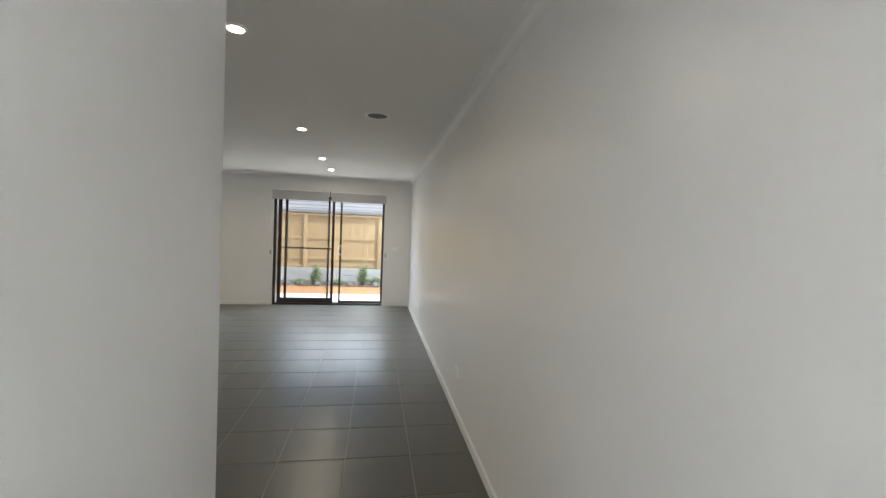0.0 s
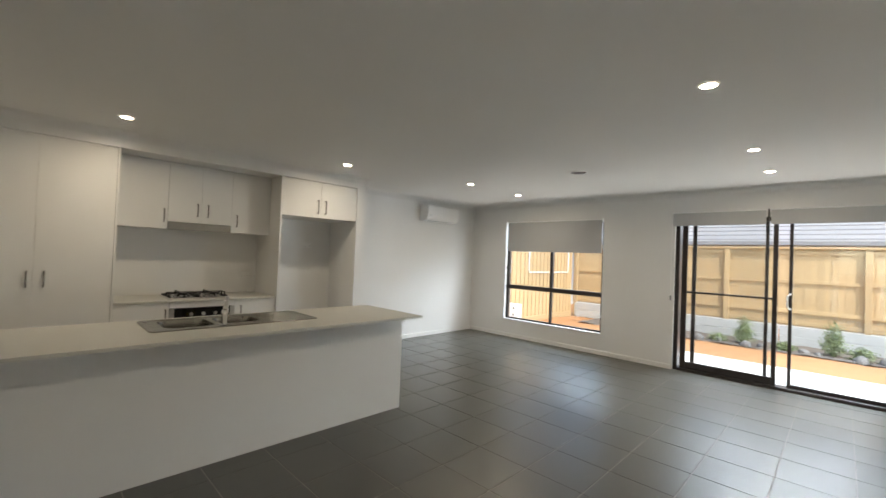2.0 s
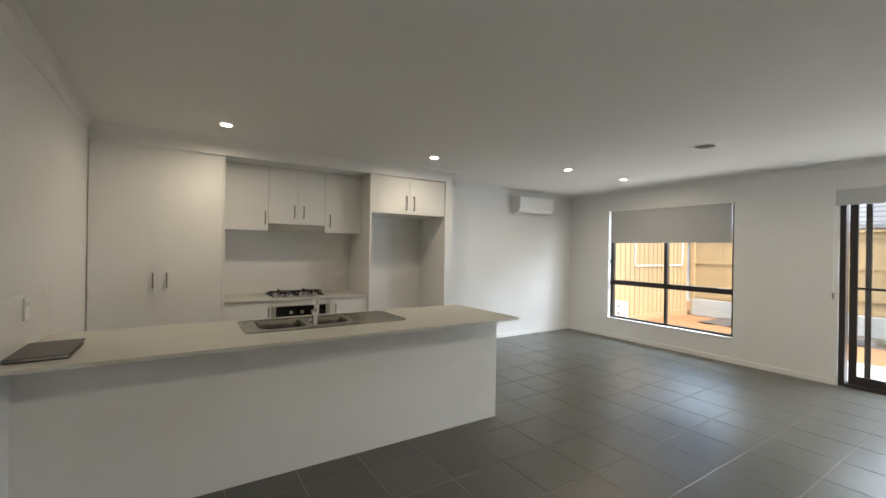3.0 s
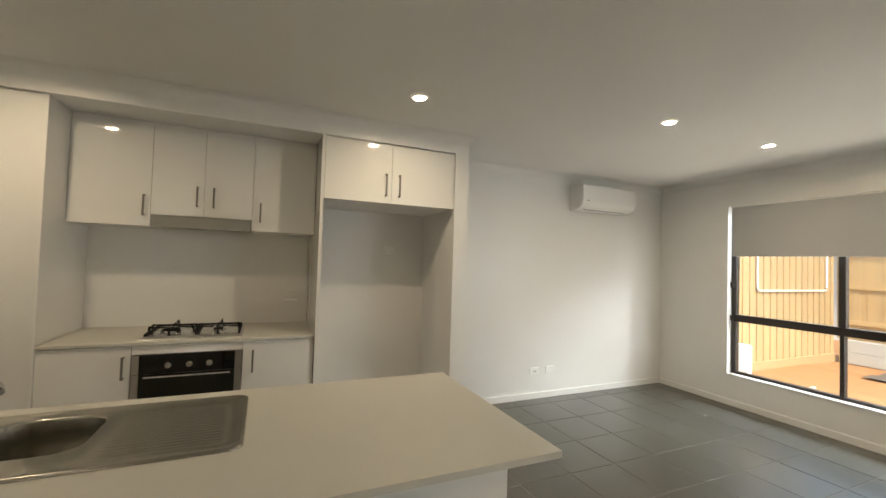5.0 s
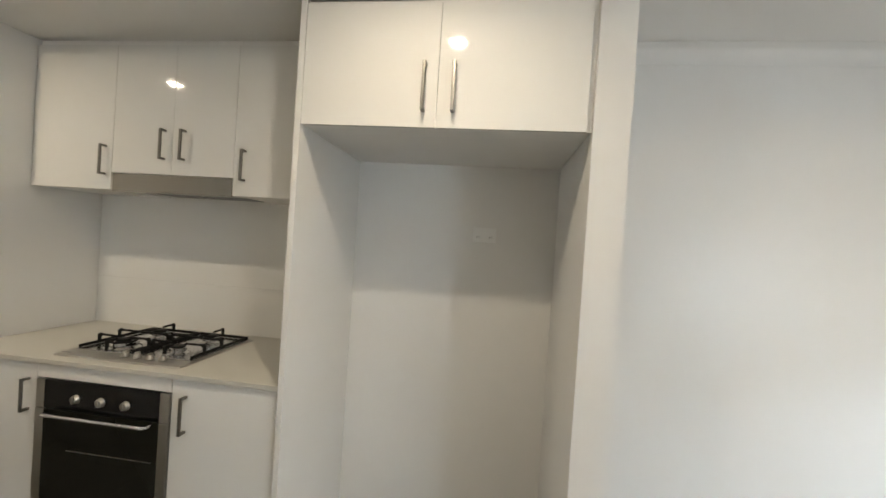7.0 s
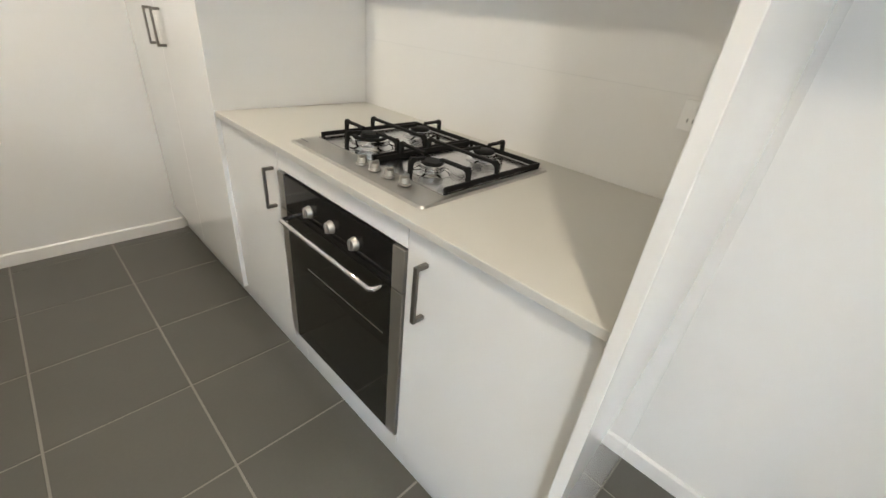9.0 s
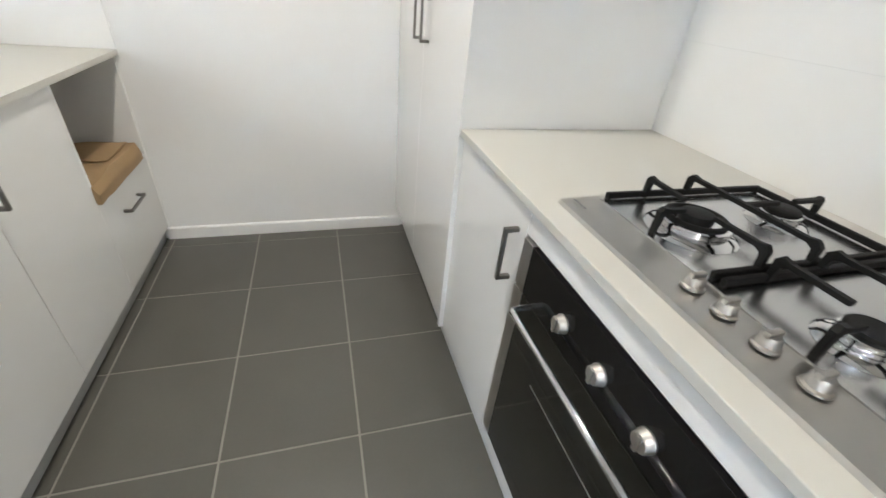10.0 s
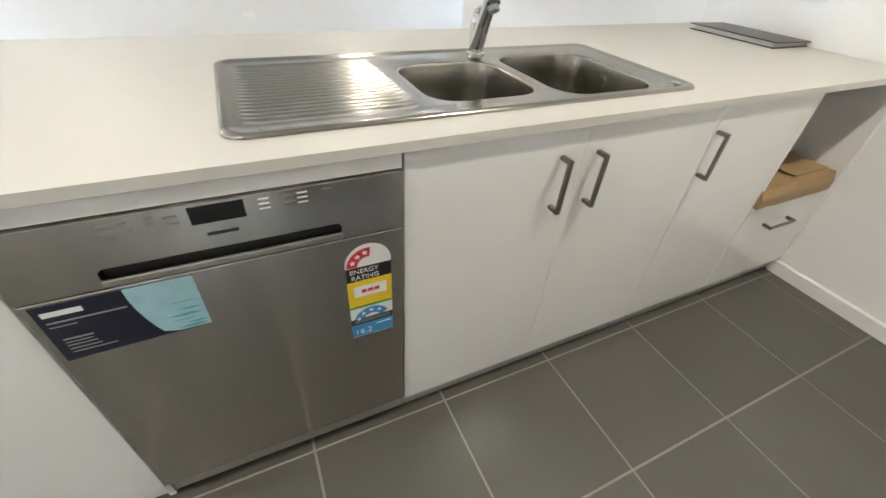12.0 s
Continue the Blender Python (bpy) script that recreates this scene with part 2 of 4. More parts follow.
solid("ceiling", boxed(XL - T, XR + T, YH - 0.12, YB + T, ZC, ZC + 0.15), CEIL, "flat white painted plasterboard ceiling", kind="structure")
floor = solid("floor", boxed(XL - T, XR + T, YH - 0.12, YB + T, -0.1, -0.0025), GROUT, "dark grey square tiled floor with light grout", kind="structure")


def ring_trim(name, path, normals, prof, mat, label):
    """A profile of (out from the wall, height) swept round a closed path with mitred corners."""
    bm = bmesh.new()
    n = len(path)
    rows = []
    for out, z in prof:
        rows.append([bm.verts.new((path[i][0] + out * (normals[i - 1][0] + normals[i][0]), path[i][1] + out * (normals[i - 1][1] + normals[i][1]), z)) for i in range(n)])
    for a, b in zip(rows, rows[1:]):
        for i in range(n):
            bm.faces.new((a[i], a[(i + 1) % n], b[(i + 1) % n], b[i]))
    solid(name, smooth(bm, 30), mat, label, kind="structure")


path = [(XH, YS), (XF, YS), (XF, NIB1), (XL, NIB1), (XL, YB), (XR, YB), (XR, YH), (XH, YH)]
normals = [(0, 1), (1, 0), (0, 1), (1, 0), (0, -1), (-1, 0), (0, 1), (1, 0)]
C = 0.075
cove = [(0.0, ZC - C), (0.002, ZC - C)] + [(C - (C - 0.003) * math.cos(a), ZC - C + (C - 0.003) * math.sin(a)) for a in (0.12, 0.35, 0.6, 0.85, 1.1, 1.35)] + [(C, ZC - 0.002), (C, ZC - 0.0005)]
ring_trim("cornice", path, normals, cove, CEIL, "white coved plaster cornice round the ceiling")


def skirting(x0, y0, x1, y1, nx, ny):
    h, d = 0.066, 0.012
    a, b, nrm = Vector((x0, y0, 0)), Vector((x1, y1, 0)), Vector((nx, ny, 0))
    prof = [a, a + nrm * d, a + nrm * d + Vector((0, 0, h - 0.006)), a + nrm * (d - 0.006) + Vector((0, 0, h)), a + Vector((0, 0, h))]
    solid("baseboard", extrude(bmesh.new(), prof, b - a), TRIM, "low white painted skirting board", kind="structure")


for s in ((XL, YB, D_X0 - 0.02, YB, 0, -1), (D_X1 + 0.02, YB, XR - 0.012, YB, 0, -1), (XR, YH, XR, YB, -1, 0), (XL, NIB1 + 0.012, XL, YB - 0.012, 1, 0),
          (-4.55, YS, -3.335, YS, 0, 1), (-2.75, YS, XH + 0.012, YS, 0, 1), (XH, YH, XH, YS, 1, 0), (XL, NIB1, XF + 0.012, NIB1, 0, 1), (XF, NIB0, XF, NIB1, 1, 0), (XL, 3.854, XL, NIB0, 1, 0)):
    skirting(*s)


# ---- window, sliding door and blinds ----
def pane(x0, x1, z0, z1, y, parent):
    ob = part("pane", boxed(x0, x1, y - 0.003, y + 0.003, z0, z1), GLASS, parent)
    ob.visible_shadow = False


def bars(name, parent, mat, *boxes):
    for b in boxes:
        part(name, boxed(*b, bevel=0.003), mat, parent)


w = thing("window_1", (W_X0 + W_X1) / 2, YB + 0.1, W_Z0, "dark aluminium framed window with four panes", kind="structure")
Y0, Y1 = 8.205, 8.265
bm = boxed(W_X0, W_X0 + 0.045, Y0, Y1, W_Z0, W_Z1)
box(bm, W_X1 - 0.045, W_X1, Y0, Y1, W_Z0, W_Z1)
box(bm, W_X0 + 0.045, W_X1 - 0.045, Y0, Y1, W_Z0, W_Z0 + 0.04)
box(bm, W_X0 + 0.045, W_X1 - 0.045, Y0, Y1, W_Z1 - 0.04, W_Z1)
part("window_frame", bm, BRONZE, w)
part("transom", boxed(W_X0 + 0.045, W_X1 - 0.045, Y0 - 0.006, Y1, 0.895, 0.97, bevel=0.003), BRONZE, w)
part("mullion", boxed(-3.428, -3.394, Y0, Y1, W_Z0 + 0.04, 0.895, bevel=0.003), BRONZE, w)
part("mullion", boxed(-3.435, -3.385, Y0, Y1, 0.97, W_Z1 - 0.04, bevel=0.003), BRONZE, w)
for x0, x1 in ((W_X0 + 0.045, -3.428), (-3.394, W_X1 - 0.045)):
    pane(x0, x1, W_Z0 + 0.04, 0.895, 8.235, w)
    pane(x0, x1, 0.97, W_Z1 - 0.04, 8.235, w)
part("screen_mesh", boxed(W_X0 + 0.046, -3.436, 8.250, 8.252, 0.971, W_Z1 - 0.041), SCREEN, w, "fine dark insect mesh")
for z in (0.93, 1.29):
    part("catch", boxed(W_X0 + 0.003, W_X0 + 0.03, Y0 - 0.03, Y0 - 0.001, z - 0.03, z + 0.03, bevel=0.004), BRONZE, w)
part("window_sill", boxed(W_X0 + 0.002, W_X1 - 0.002, YB - 0.012, Y0 - 0.001, W_Z0 + 0.0005, W_Z0 + 0.016, bevel=0.003), TRIM, w, "white painted window sill")

d = thing("door_1", (D_X0 + D_X1) / 2, YB + 0.1, 0, "dark aluminium sliding glass door with an insect screen", kind="structure")
bm = boxed(D_X0, D_X0 + 0.05, 8.18, 8.30, 0.0, D_Z1)
box(bm, D_X1 - 0.018, D_X1, 8.18, 8.30, 0.0, D_Z1)
box(bm, D_X0 + 0.05, D_X1 - 0.018, 8.18, 8.30, D_Z1 - 0.05, D_Z1)
part("door_frame", bm, BRONZE, d)
part("threshold", boxed(D_X0 + 0.05, D_X1 - 0.018, 8.16, 8.32, -0.03, 0.035, bevel=0.004), BRONZE, d)
bars("panel_stile", d, BRONZE, (-1.372, -1.306, 8.19, 8.22, 0.036, 2.05), (-0.378, -0.330, 8.19, 8.22, 0.036, 2.05))
bars("panel_rail", d, BRONZE, (-1.306, -0.378, 8.19, 8.22, 0.036, 0.13), (-1.306, -0.378, 8.19, 8.22, 1.078, 1.104))
pane(-1.306, -0.378, 0.13, 1.078, 8.205, d)
pane(-1.306, -0.378, 1.104, 2.05, 8.205, d)
bars("screen_stile", d, BRONZE, (-1.262, -1.212, 8.265, 8.285, 0.036, 2.05), (-0.462, -0.424, 8.265, 8.285, 0.036, 2.05))
bars("screen_rail", d, BRONZE, (-1.212, -0.462, 8.265, 8.285, 0.036, 0.10))
part("screen_mesh", boxed(-1.212, -0.462, 8.274, 8.276, 0.10, 2.05), SCREEN, d, "fine dark insect mesh")
bars("slider_stile", d, BRONZE, (-0.228, -0.192, 8.23, 8.26, 0.036, 2.05), (0.585, 0.606, 8.23, 8.26, 0.036, 2.05))
bars("slider_rail", d, BRONZE, (-0.192, 0.585, 8.23, 8.26, 0.036, 0.075))
pane(-0.192, 0.585, 0.075, 2.05, 8.245, d)
part("door_handle", smooth(tube(bmesh.new(), [(-0.21, 8.228, 1.16), (-0.215, 8.19, 1.155), (-0.235, 8.18, 1.13), (-0.235, 8.18, 1.01), (-0.215, 8.19, 0.985), (-0.21, 8.228, 0.98)], 0.009)), TRIM, d, "white pull handle")


def roller_blind(x0, x1, z_top, z_low, y, label):
    ob = thing("roller_blind", (x0 + x1) / 2, y, z_top, label, "blind", "roller blinds")
    m = pose(x0 + 0.012, y, z_top - 0.022, 0, 90, 0)
    part("roller_tube", smooth(lathe(bmesh.new(), [(0.019, 0), (0.019, x1 - x0 - 0.024)], 20, m)), PLASTIC, ob)
    part("fabric", boxed(x0 + 0.014, x1 - 0.014, y - 0.0215, y - 0.0195, z_low + 0.012, z_top - 0.022), BLIND, ob, "grey woven blockout fabric")
    part("bottom_rail", boxed(x0 + 0.013, x1 - 0.013, y - 0.026, y - 0.015, z_low, z_low + 0.0125, bevel=0.003), BLIND, ob)
    for a, b in ((x0, x0 + 0.012), (x1 - 0.012, x1)):
        part("bracket", boxed(a, b, y - 0.022, y + 0.026, z_top - 0.05, z_top, bevel=0.003), PLASTIC, ob)
    part("cover_strip", boxed(x0 + 0.012, x1 - 0.012, y - 0.02, y - 0.004, z_top - 0.006, z_top, bevel=0.002), PLASTIC, ob, "thin white top strip")
    return ob


roller_blind(-4.300, -2.474, 2.149, 1.598, 8.135, "grey roller blind half lowered over the window")
for x0, x1 in ((-1.482, -0.428), (-0.408, 0.66)):
    b = roller_blind(x0, x1, 2.195, 2.0, 8.106, "grey roller blind rolled up above the sliding door")
    x = x0 - 0.004 if x0 < -1 else x1 + 0.004
    part("chain", smooth(tube(bmesh.new(), [(x, 8.108, 2.16), (x, 8.112, 1.6), (x, 8.114, 1.02)], 0.0022, 6)), PLASTIC, b)
    part("chain_holder", boxed(x - 0.008, x + 0.008, 8.108, 8.1325, 0.96, 1.03, bevel=0.003), GREY, b)
solid("blind_joiner", boxed(-0.426, -0.410, 8.085, YB, 2.0, 2.19, bevel=0.002), BRONZE, "dark bracket between the two door blinds", "bracket")


# ---- ceiling fixtures ----
def downlight(x, y):
    ob = thing("downlight", x, y, ZC, "round white recessed ceiling downlight, switched on", "downlight", "ceiling downlights")
    part("diffuser", lathe(bmesh.new(), [(0.037, -0.007), (0.037, -0.002)], 28, pose(x, y, ZC)), LED, ob, "glowing warm white diffuser")
    prof = [(0.038, -0.002), (0.040, -0.009), (0.049, -0.008), (0.054, -0.0003)]
    part("trim_ring", smooth(ring(prof, 28, pose(x, y, ZC))), PLASTIC, ob)
    beam = new("downlight_beam", bpy.data.lights.new("downlight_beam", "AREA"))
    beam.data.shape, beam.data.size, beam.data.energy, beam.data.color = "DISK", 0.074, BEAM_POWER, LED_COLOUR[:3]
    beam.data.spread = radians(BEAM_SPREAD)
    beam.matrix_world = pose(x, y, ZC - 0.0105)


def ring(prof, n, m):
    bm = bmesh.new()
    rings = [[bm.verts.new(m @ Vector((r * math.cos(2 * math.pi * i / n), r * math.sin(2 * math.pi * i / n), z))) for i in range(n)] for r, z in prof]
    for a, b in zip(rings, rings[1:]):
        for i in range(n):
            bm.faces.new((a[i], a[(i + 1) % n], b[(i + 1) % n], b[i]))
    return bm


for x, y in ((-3.905, 2.283), (-3.899, 4.338), (-3.474, 6.044), (-3.466, 7.196), (-0.29, 2.35), (-0.319, 4.422), (-0.325, 6.098), (-0.321, 7.154)):
    downlight(x, y)


def ceiling_vent(x, y):
    ob = thing("ceiling_vent", x, y, ZC, "round white ceiling air vent with a dark throat", "vent", "ceiling vents")
    m = pose(x, y, ZC)
    part("rim", smooth(ring([(0.088, -0.001), (0.088, -0.006), (0.094, -0.012), (0.106, -0.010), (0.112, -0.0003)], 40, m)), PLASTIC, ob)
    # flat disc, no hole: the throat's shade is in its colour
    part("throat", smooth(lathe(bmesh.new(), [(0.087, -0.004), (0.087, -0.0006)], 40, m)), THROAT, ob, "flat grey disc coloured as the shaded duct throat")


ceiling_vent(0.444, 3.722)
ceiling_vent(-1.94, 6.152)


# ---- wall plates ----
def wall_plate(name, at, wide, high, way, label, rockers=2, holes=False):
    """A plate on a wall whose face looks along way, an axis such as '+x'."""
    ob = thing(name, *at, label, "socket" if name == "power_socket" else "switch", "wall plates")
    s = 1 if way[0] == "+" else -1

    def slab(u0, u1, v0, v1, d0, d1, bevel):
        if way[1] == "x":
            return boxed(at[0] + s * d0, at[0] + s * d1, at[1] + u0, at[1] + u1, at[2] + v0, at[2] + v1, bevel=bevel)
        return boxed(at[0] + u0, at[0] + u1, at[1] + s * d0, at[1] + s * d1, at[2] + v0, at[2] + v1, bevel=bevel)

    part("plate", slab(-wide / 2, wide / 2, -high / 2, high / 2, 0.0003, 0.009, 0.003), PLASTIC, ob)
    for k in range(rockers):
        u = (k - (rockers - 1) / 2) * wide * 0.55
        part("rocker", slab(u - 0.006, u + 0.006, high * 0.12, high * 0.34, 0.0088, 0.012, 0.001), PLASTIC, ob)
        if holes:
            for q in (-1, 1):
                part("slot", slab(u + q * 0.006 - 0.0012, u + q * 0.006 + 0.0012, -high * 0.22, -high * 0.08, 0.0088, 0.0094, 0), GREY, ob)
    return ob


wall_plate("power_socket", (XL, 4.528, 1.528), 0.115, 0.072, "+x", "white double power socket in the fridge recess", 2, True)
wall_plate("power_socket", (XL + 0.006, 3.699, 1.116), 0.115, 0.072, "+x", "white double power socket above the kitchen worktop", 2, True)
p = wall_plate("aerial_socket", (XL, 6.204, 0.293), 0.115, 0.075, "+x", "white wall plate with two aerial outlets near the floor", 0)
for q in (-0.012, 0.012):
    part("outlet", lathe(bmesh.new(), [(0.006, 0), (0.006, 0.008), (0.003, 0.008)], 14, pose(XL + 0.0085, 6.204 + q, 0.293, 0, 90, 0)), GREY, p)
wall_plate("power_socket", (XL, 6.409, 0.298), 0.115, 0.075, "+x", "white double power socket near the floor", 2, True)
wall_plate("power_socket", (XR, 3.19, 0.355), 0.115, 0.075, "-x", "white double power socket low on the side wall", 2, True)
wall_plate("power_socket", (XR, 6.318, 0.32), 0.115, 0.075, "-x", "white double power socket low on the side wall", 2, True)
wall_plate("light_switch", (0.85, YB, 1.13), 0.115, 0.072, "-y", "white light switch beside the sliding door", 2)
wall_plate("light_switch", (-2.93, YS + 0.006, 1.11), 0.072, 0.115, "+y", "white light switch above the island worktop", 2)

# ---- air conditioner ----
ac = thing("air_conditioner", XL, 7.04, 2.06, "white wall mounted split system air conditioner", "air conditioner")
A0, A1 = 6.648, 7.432
prof = [(0.0, 2.352), (0.17, 2.352), (0.196, 2.345), (0.208, 2.33), (0.214, 2.25), (0.212, 2.17), (0.200, 2.125), (0.178, 2.095), (0.168, 2.088), (0.128, 2.072), (0.10, 2.064), (0.0, 2.058)]
part("body", smooth(extrude(bmesh.new(), [(XL + 0.0005 + u, A0, 2.352 - (2.352 - z) * 0.955) for u, z in prof], (0, A1 - A0, 0)), 35), PLASTIC, ac)
lou = [(0.190, 2.106), (0.206, 2.140), (0.2095, 2.139), (0.1935, 2.104), (0.152, 2.076), (0.126, 2.0655), (0.125, 2.0695), (0.150, 2.080)]
part("louvre", smooth(extrude(bmesh.new(), [(XL + u, A0 + 0.09, 2.352 - (2.352 - z) * 0.955) for u, z in lou], (0, A1 - A0 - 0.2, 0)), 50), PLASTIC, ac, "closed white outlet louvre")
# solid strip; the gap's shade is given by its near-black colour
part("outlet_gap", boxed(XL + 0.119, XL + 0.127, A0 + 0.085, A1 - 0.105, 2.075, 2.082), DARK, ac, "black strip coloured as the shaded gap behind the louvre")
part("mark", boxed(XL + 0.207, XL + 0.2135, A0 + 0.05, A0 + 0.085, 2.165, 2.172), GREY, ac)


# ---- cabinets ----
def bow_handle(x, y0, y1, z0, z1, way, parent):
    """A flat bar on two legs, standing off a face that looks along way (+1 or -1 in x)."""
    bm = bmesh.new()
    out = 0.03 * way
    if z1 - z0 > y1 - y0:
        y = (y0 + y1) / 2
        box(bm, x + out - 0.004, x + out + 0.004, y - 0.006, y + 0.006, z0, z1, 0.0015)
        for z in (z0, z1 - 0.010):
            box(bm, min(x, x + out), max(x, x + out), y - 0.006, y + 0.006, z, z + 0.010, 0.0015)
    else:
        z = (z0 + z1) / 2
        box(bm, x + out - 0.004, x + out + 0.004, y0, y1, z - 0.006, z + 0.006, 0.0015)
        for y in (y0, y1 - 0.010):
            box(bm, min(x, x + out), max(x, x + out), y, y + 0.010, z - 0.006, z + 0.006, 0.0015)
    return part("handle", bm, NICKEL, parent, "brushed nickel bow handle")


def front(name, parent, xf, way, y0, y1, z0, z1, handle=None):
    """A door or drawer front with its outer face at xf."""
    ob = part(name, boxed(min(xf, xf - way * 0.017), max(xf, xf - way * 0.017), y0 + 0.0007, y1 - 0.0007, z0 + 0.0009, z1 - 0.0009, bevel=0.0008), GLOSS, parent)
    if handle:
        bow_handle(xf, *handle, way, ob)
    return ob


def carcass(parent, x0, x1, y0, y1, z0, z1, openface=0):
    return part("body", boxed(x0, x1, y0 + 0.0005, y1 - 0.0005, z0, z1), CARC, parent)


XD = -4.528
pantry = thing("pantry_cupboard", -4.85, 1.81, 0, "tall gloss white two-door pantry cupboard", "cupboard")
carcass(pantry, XL, XD - 0.02, YS, 2.312, 0.14, 2.31)
front("door", pantry, XD + 0.004, 1, YS + 0.006, 1.80, 0.14, 2.311, (1.758, 1.770, 1.057, 1.195))
front("door", pantry, XD + 0.004, 1, 1.80, 2.313, 0.14, 2.311, (1.862, 1.874, 1.057, 1.195))
part("top_filler", boxed(XD - 0.018, XD - 0.003, YS + 0.006, 2.313, 2.3125, SOFFIT - 0.0005), CARC, pantry)
part("end_panel", boxed(XL, -4.512, 2.3135, 2.3325, 0.14, SOFFIT - 0.0005, bevel=0.001), GLOSS, pantry)
part("kickboard", boxed(-4.585, -4.57, YS + 0.002, 2.331, 0.0, 0.14), GLOSS, pantry)

left = thing("base_cabinet", -4.84, 2.55, 0, "gloss white single-door base cabinet beside the oven", "cabinet", "kitchen base cabinets")
carcass(left, XL, XD - 0.02, 2.334, 2.772, 0.14, 0.879)
front("door", left, XD, 1, 2.334, 2.774, 0.15, 0.877, (2.732, 2.744, 0.681, 0.816))
part("kickboard", boxed(-4.585, -4.57, 2.334, 2.774, 0.0, 0.14), GLOSS, left)
right = thing("base_cabinet", -4.84, 3.6, 0, "gloss white single-door base cabinet beside the fridge recess", "cabinet", "kitchen base cabinets")
carcass(right, XL, XD - 0.02, 3.38, 3.828, 0.14, 0.879)
front("door", right, XD, 1, 3.38, 3.828, 0.15, 0.877, (3.436, 3.448, 0.672, 0.818))
part("kickboard", boxed(-4.585, -4.57, 3.38, 3.828, 0.0, 0.14), GLOSS, right)
mid = thing("oven_cabinet", -4.84, 3.07, 0, "gloss white cabinet housing the built-in oven", "cabinet")
part("side_panel", boxed(XL, XD - 0.02, 2.7745, 2.7765, 0.14, 0.879), CARC, mid)
part("side_panel", boxed(XL, XD - 0.02, 3.3775, 3.3795, 0.14, 0.879), CARC, mid)
part("top_rail", boxed(XD - 0.018, XD, 2.776, 3.378, 0.822, 0.877, bevel=0.001), GLOSS, mid)
part("bottom_rail", boxed(XD - 0.018, XD, 2.776, 3.378, 0.15, 0.19, bevel=0.001), GLOSS, mid)
part("base_panel", boxed(XL, XD - 0.02, 2.777, 3.377, 0.14, 0.16), CARC, mid)
part("kickboard", boxed(-4.585, -4.57, 2.776, 3.378, 0.0, 0.14), GLOSS, mid)
solid("kitchen_worktop", boxed(XL, -4.515, 2.334, 3.829, 0.88, 0.9, bevel=0.002), STONE, "pale cream stone worktop with the gas hob", "worktop")
sb = thing("splashback", XL, 3.08, 0.9, "gloss white two-panel splashback behind the hob", "splashback")
part("panel", boxed(XL + 0.0005, XL + 0.006, 2.334, 3.829, 0.9003, 1.1600, bevel=0.0004), GLOSS, sb)
part("panel", boxed(XL + 0.0005, XL + 0.006, 2.334, 3.829, 1.1605, 1.70, bevel=0.0004), GLOSS, sb)

solid("splashback", boxed(-3.368, -2.487, YS + 0.0005, YS + 0.006, 0.9003, 1.19, bevel=0.001), GLOSS, "gloss white splashback panel at the end of the island worktop", "splashback")
XU = -4.797
ul = thing("wall_cabinet", -4.98, 2.55, 1.625, "gloss white single-door wall cabinet", "cabinet", "kitchen wall cabinets")
carcass(ul, XL, XU - 0.018, 2.334, 2.771, 1.625, SOFFIT)
front("door", ul, XU, 1, 2.334, 2.772, 1.622, SOFFIT - 0.028, (2.731, 2.743, 1.69, 1.831))
um = thing("wall_cabinet", -4.98, 3.08, 1.7, "gloss white two-door wall cabinet above the rangehood", "cabinet", "kitchen wall cabinets")
carcass(um, XL, XU - 0.018, 2.772, 3.391, 1.706, SOFFIT)
front("door", um, XU, 1, 2.773, 3.082, 1.703, SOFFIT - 0.028, (3.037, 3.049, 1.771, 1.911))
front("door", um, XU, 1, 3.082, 3.391, 1.703, SOFFIT - 0.028, (3.138, 3.150, 1.771, 1.911))
ur = thing("wall_cabinet", -4.98, 3.6, 1.625, "gloss white single-door wall cabinet next to the fridge panel", "cabinet", "kitchen wall cabinets")
carcass(ur, XL, XU - 0.018, 3.392, 3.829, 1.625, SOFFIT)
front("door", ur, XU, 1, 3.392, 3.829, 1.622, SOFFIT - 0.028, (3.440, 3.452, 1.69, 1.831))

hood = thing("rangehood", -4.96, 3.08, 1.6, "slim stainless steel slide-out rangehood", "rangehood")
part("fascia", boxed(-4.815, -4.800, 2.776, 3.388, 1.618, 1.701, bevel=0.002), FASCIA, hood)
part("body", extrude(bmesh.new(), [(XL + 0.007, 2.79, 1.634), (XL + 0.007, 2.79, 1.702), (-4.816, 2.79, 1.702), (-4.816, 2.79, 1.628), (-4.99, 2.79, 1.632)], (0, 0.585, 0)), STEEL, hood)
for y in (2.83, 3.10):
    part("filter", boxed(XL + 0.03, -5.0, y, y + 0.24, 1.6295, 1.6335), GREY, hood)

fr = thing("fridge_cabinet", -4.83, 4.36, 1.87, "gloss white two-door cupboard above the empty fridge recess", "cabinet")
carcass(fr, XL, XF - 0.022, 3.854, 4.878, 1.874, SOFFIT - 0.004)
front("door", fr, XF - 0.002, 1, 3.855, 4.350, 1.871, SOFFIT - 0.02, (4.299, 4.309, 1.923, 2.092))
front("door", fr, XF - 0.002, 1, 4.350, 4.862, 1.871, SOFFIT - 0.02, (4.403, 4.413, 1.923, 2.092))
part("filler", boxed(XF - 0.024, XF - 0.016, 4.863, 4.879, 1.874, SOFFIT - 0.004), CARC, fr)
part("side_panel", boxed(XL, XF + 0.001, 3.831, 3.8535, 0.0, SOFFIT - 0.002, bevel=0.001), GLOSS, fr, "full-height gloss white end panel")

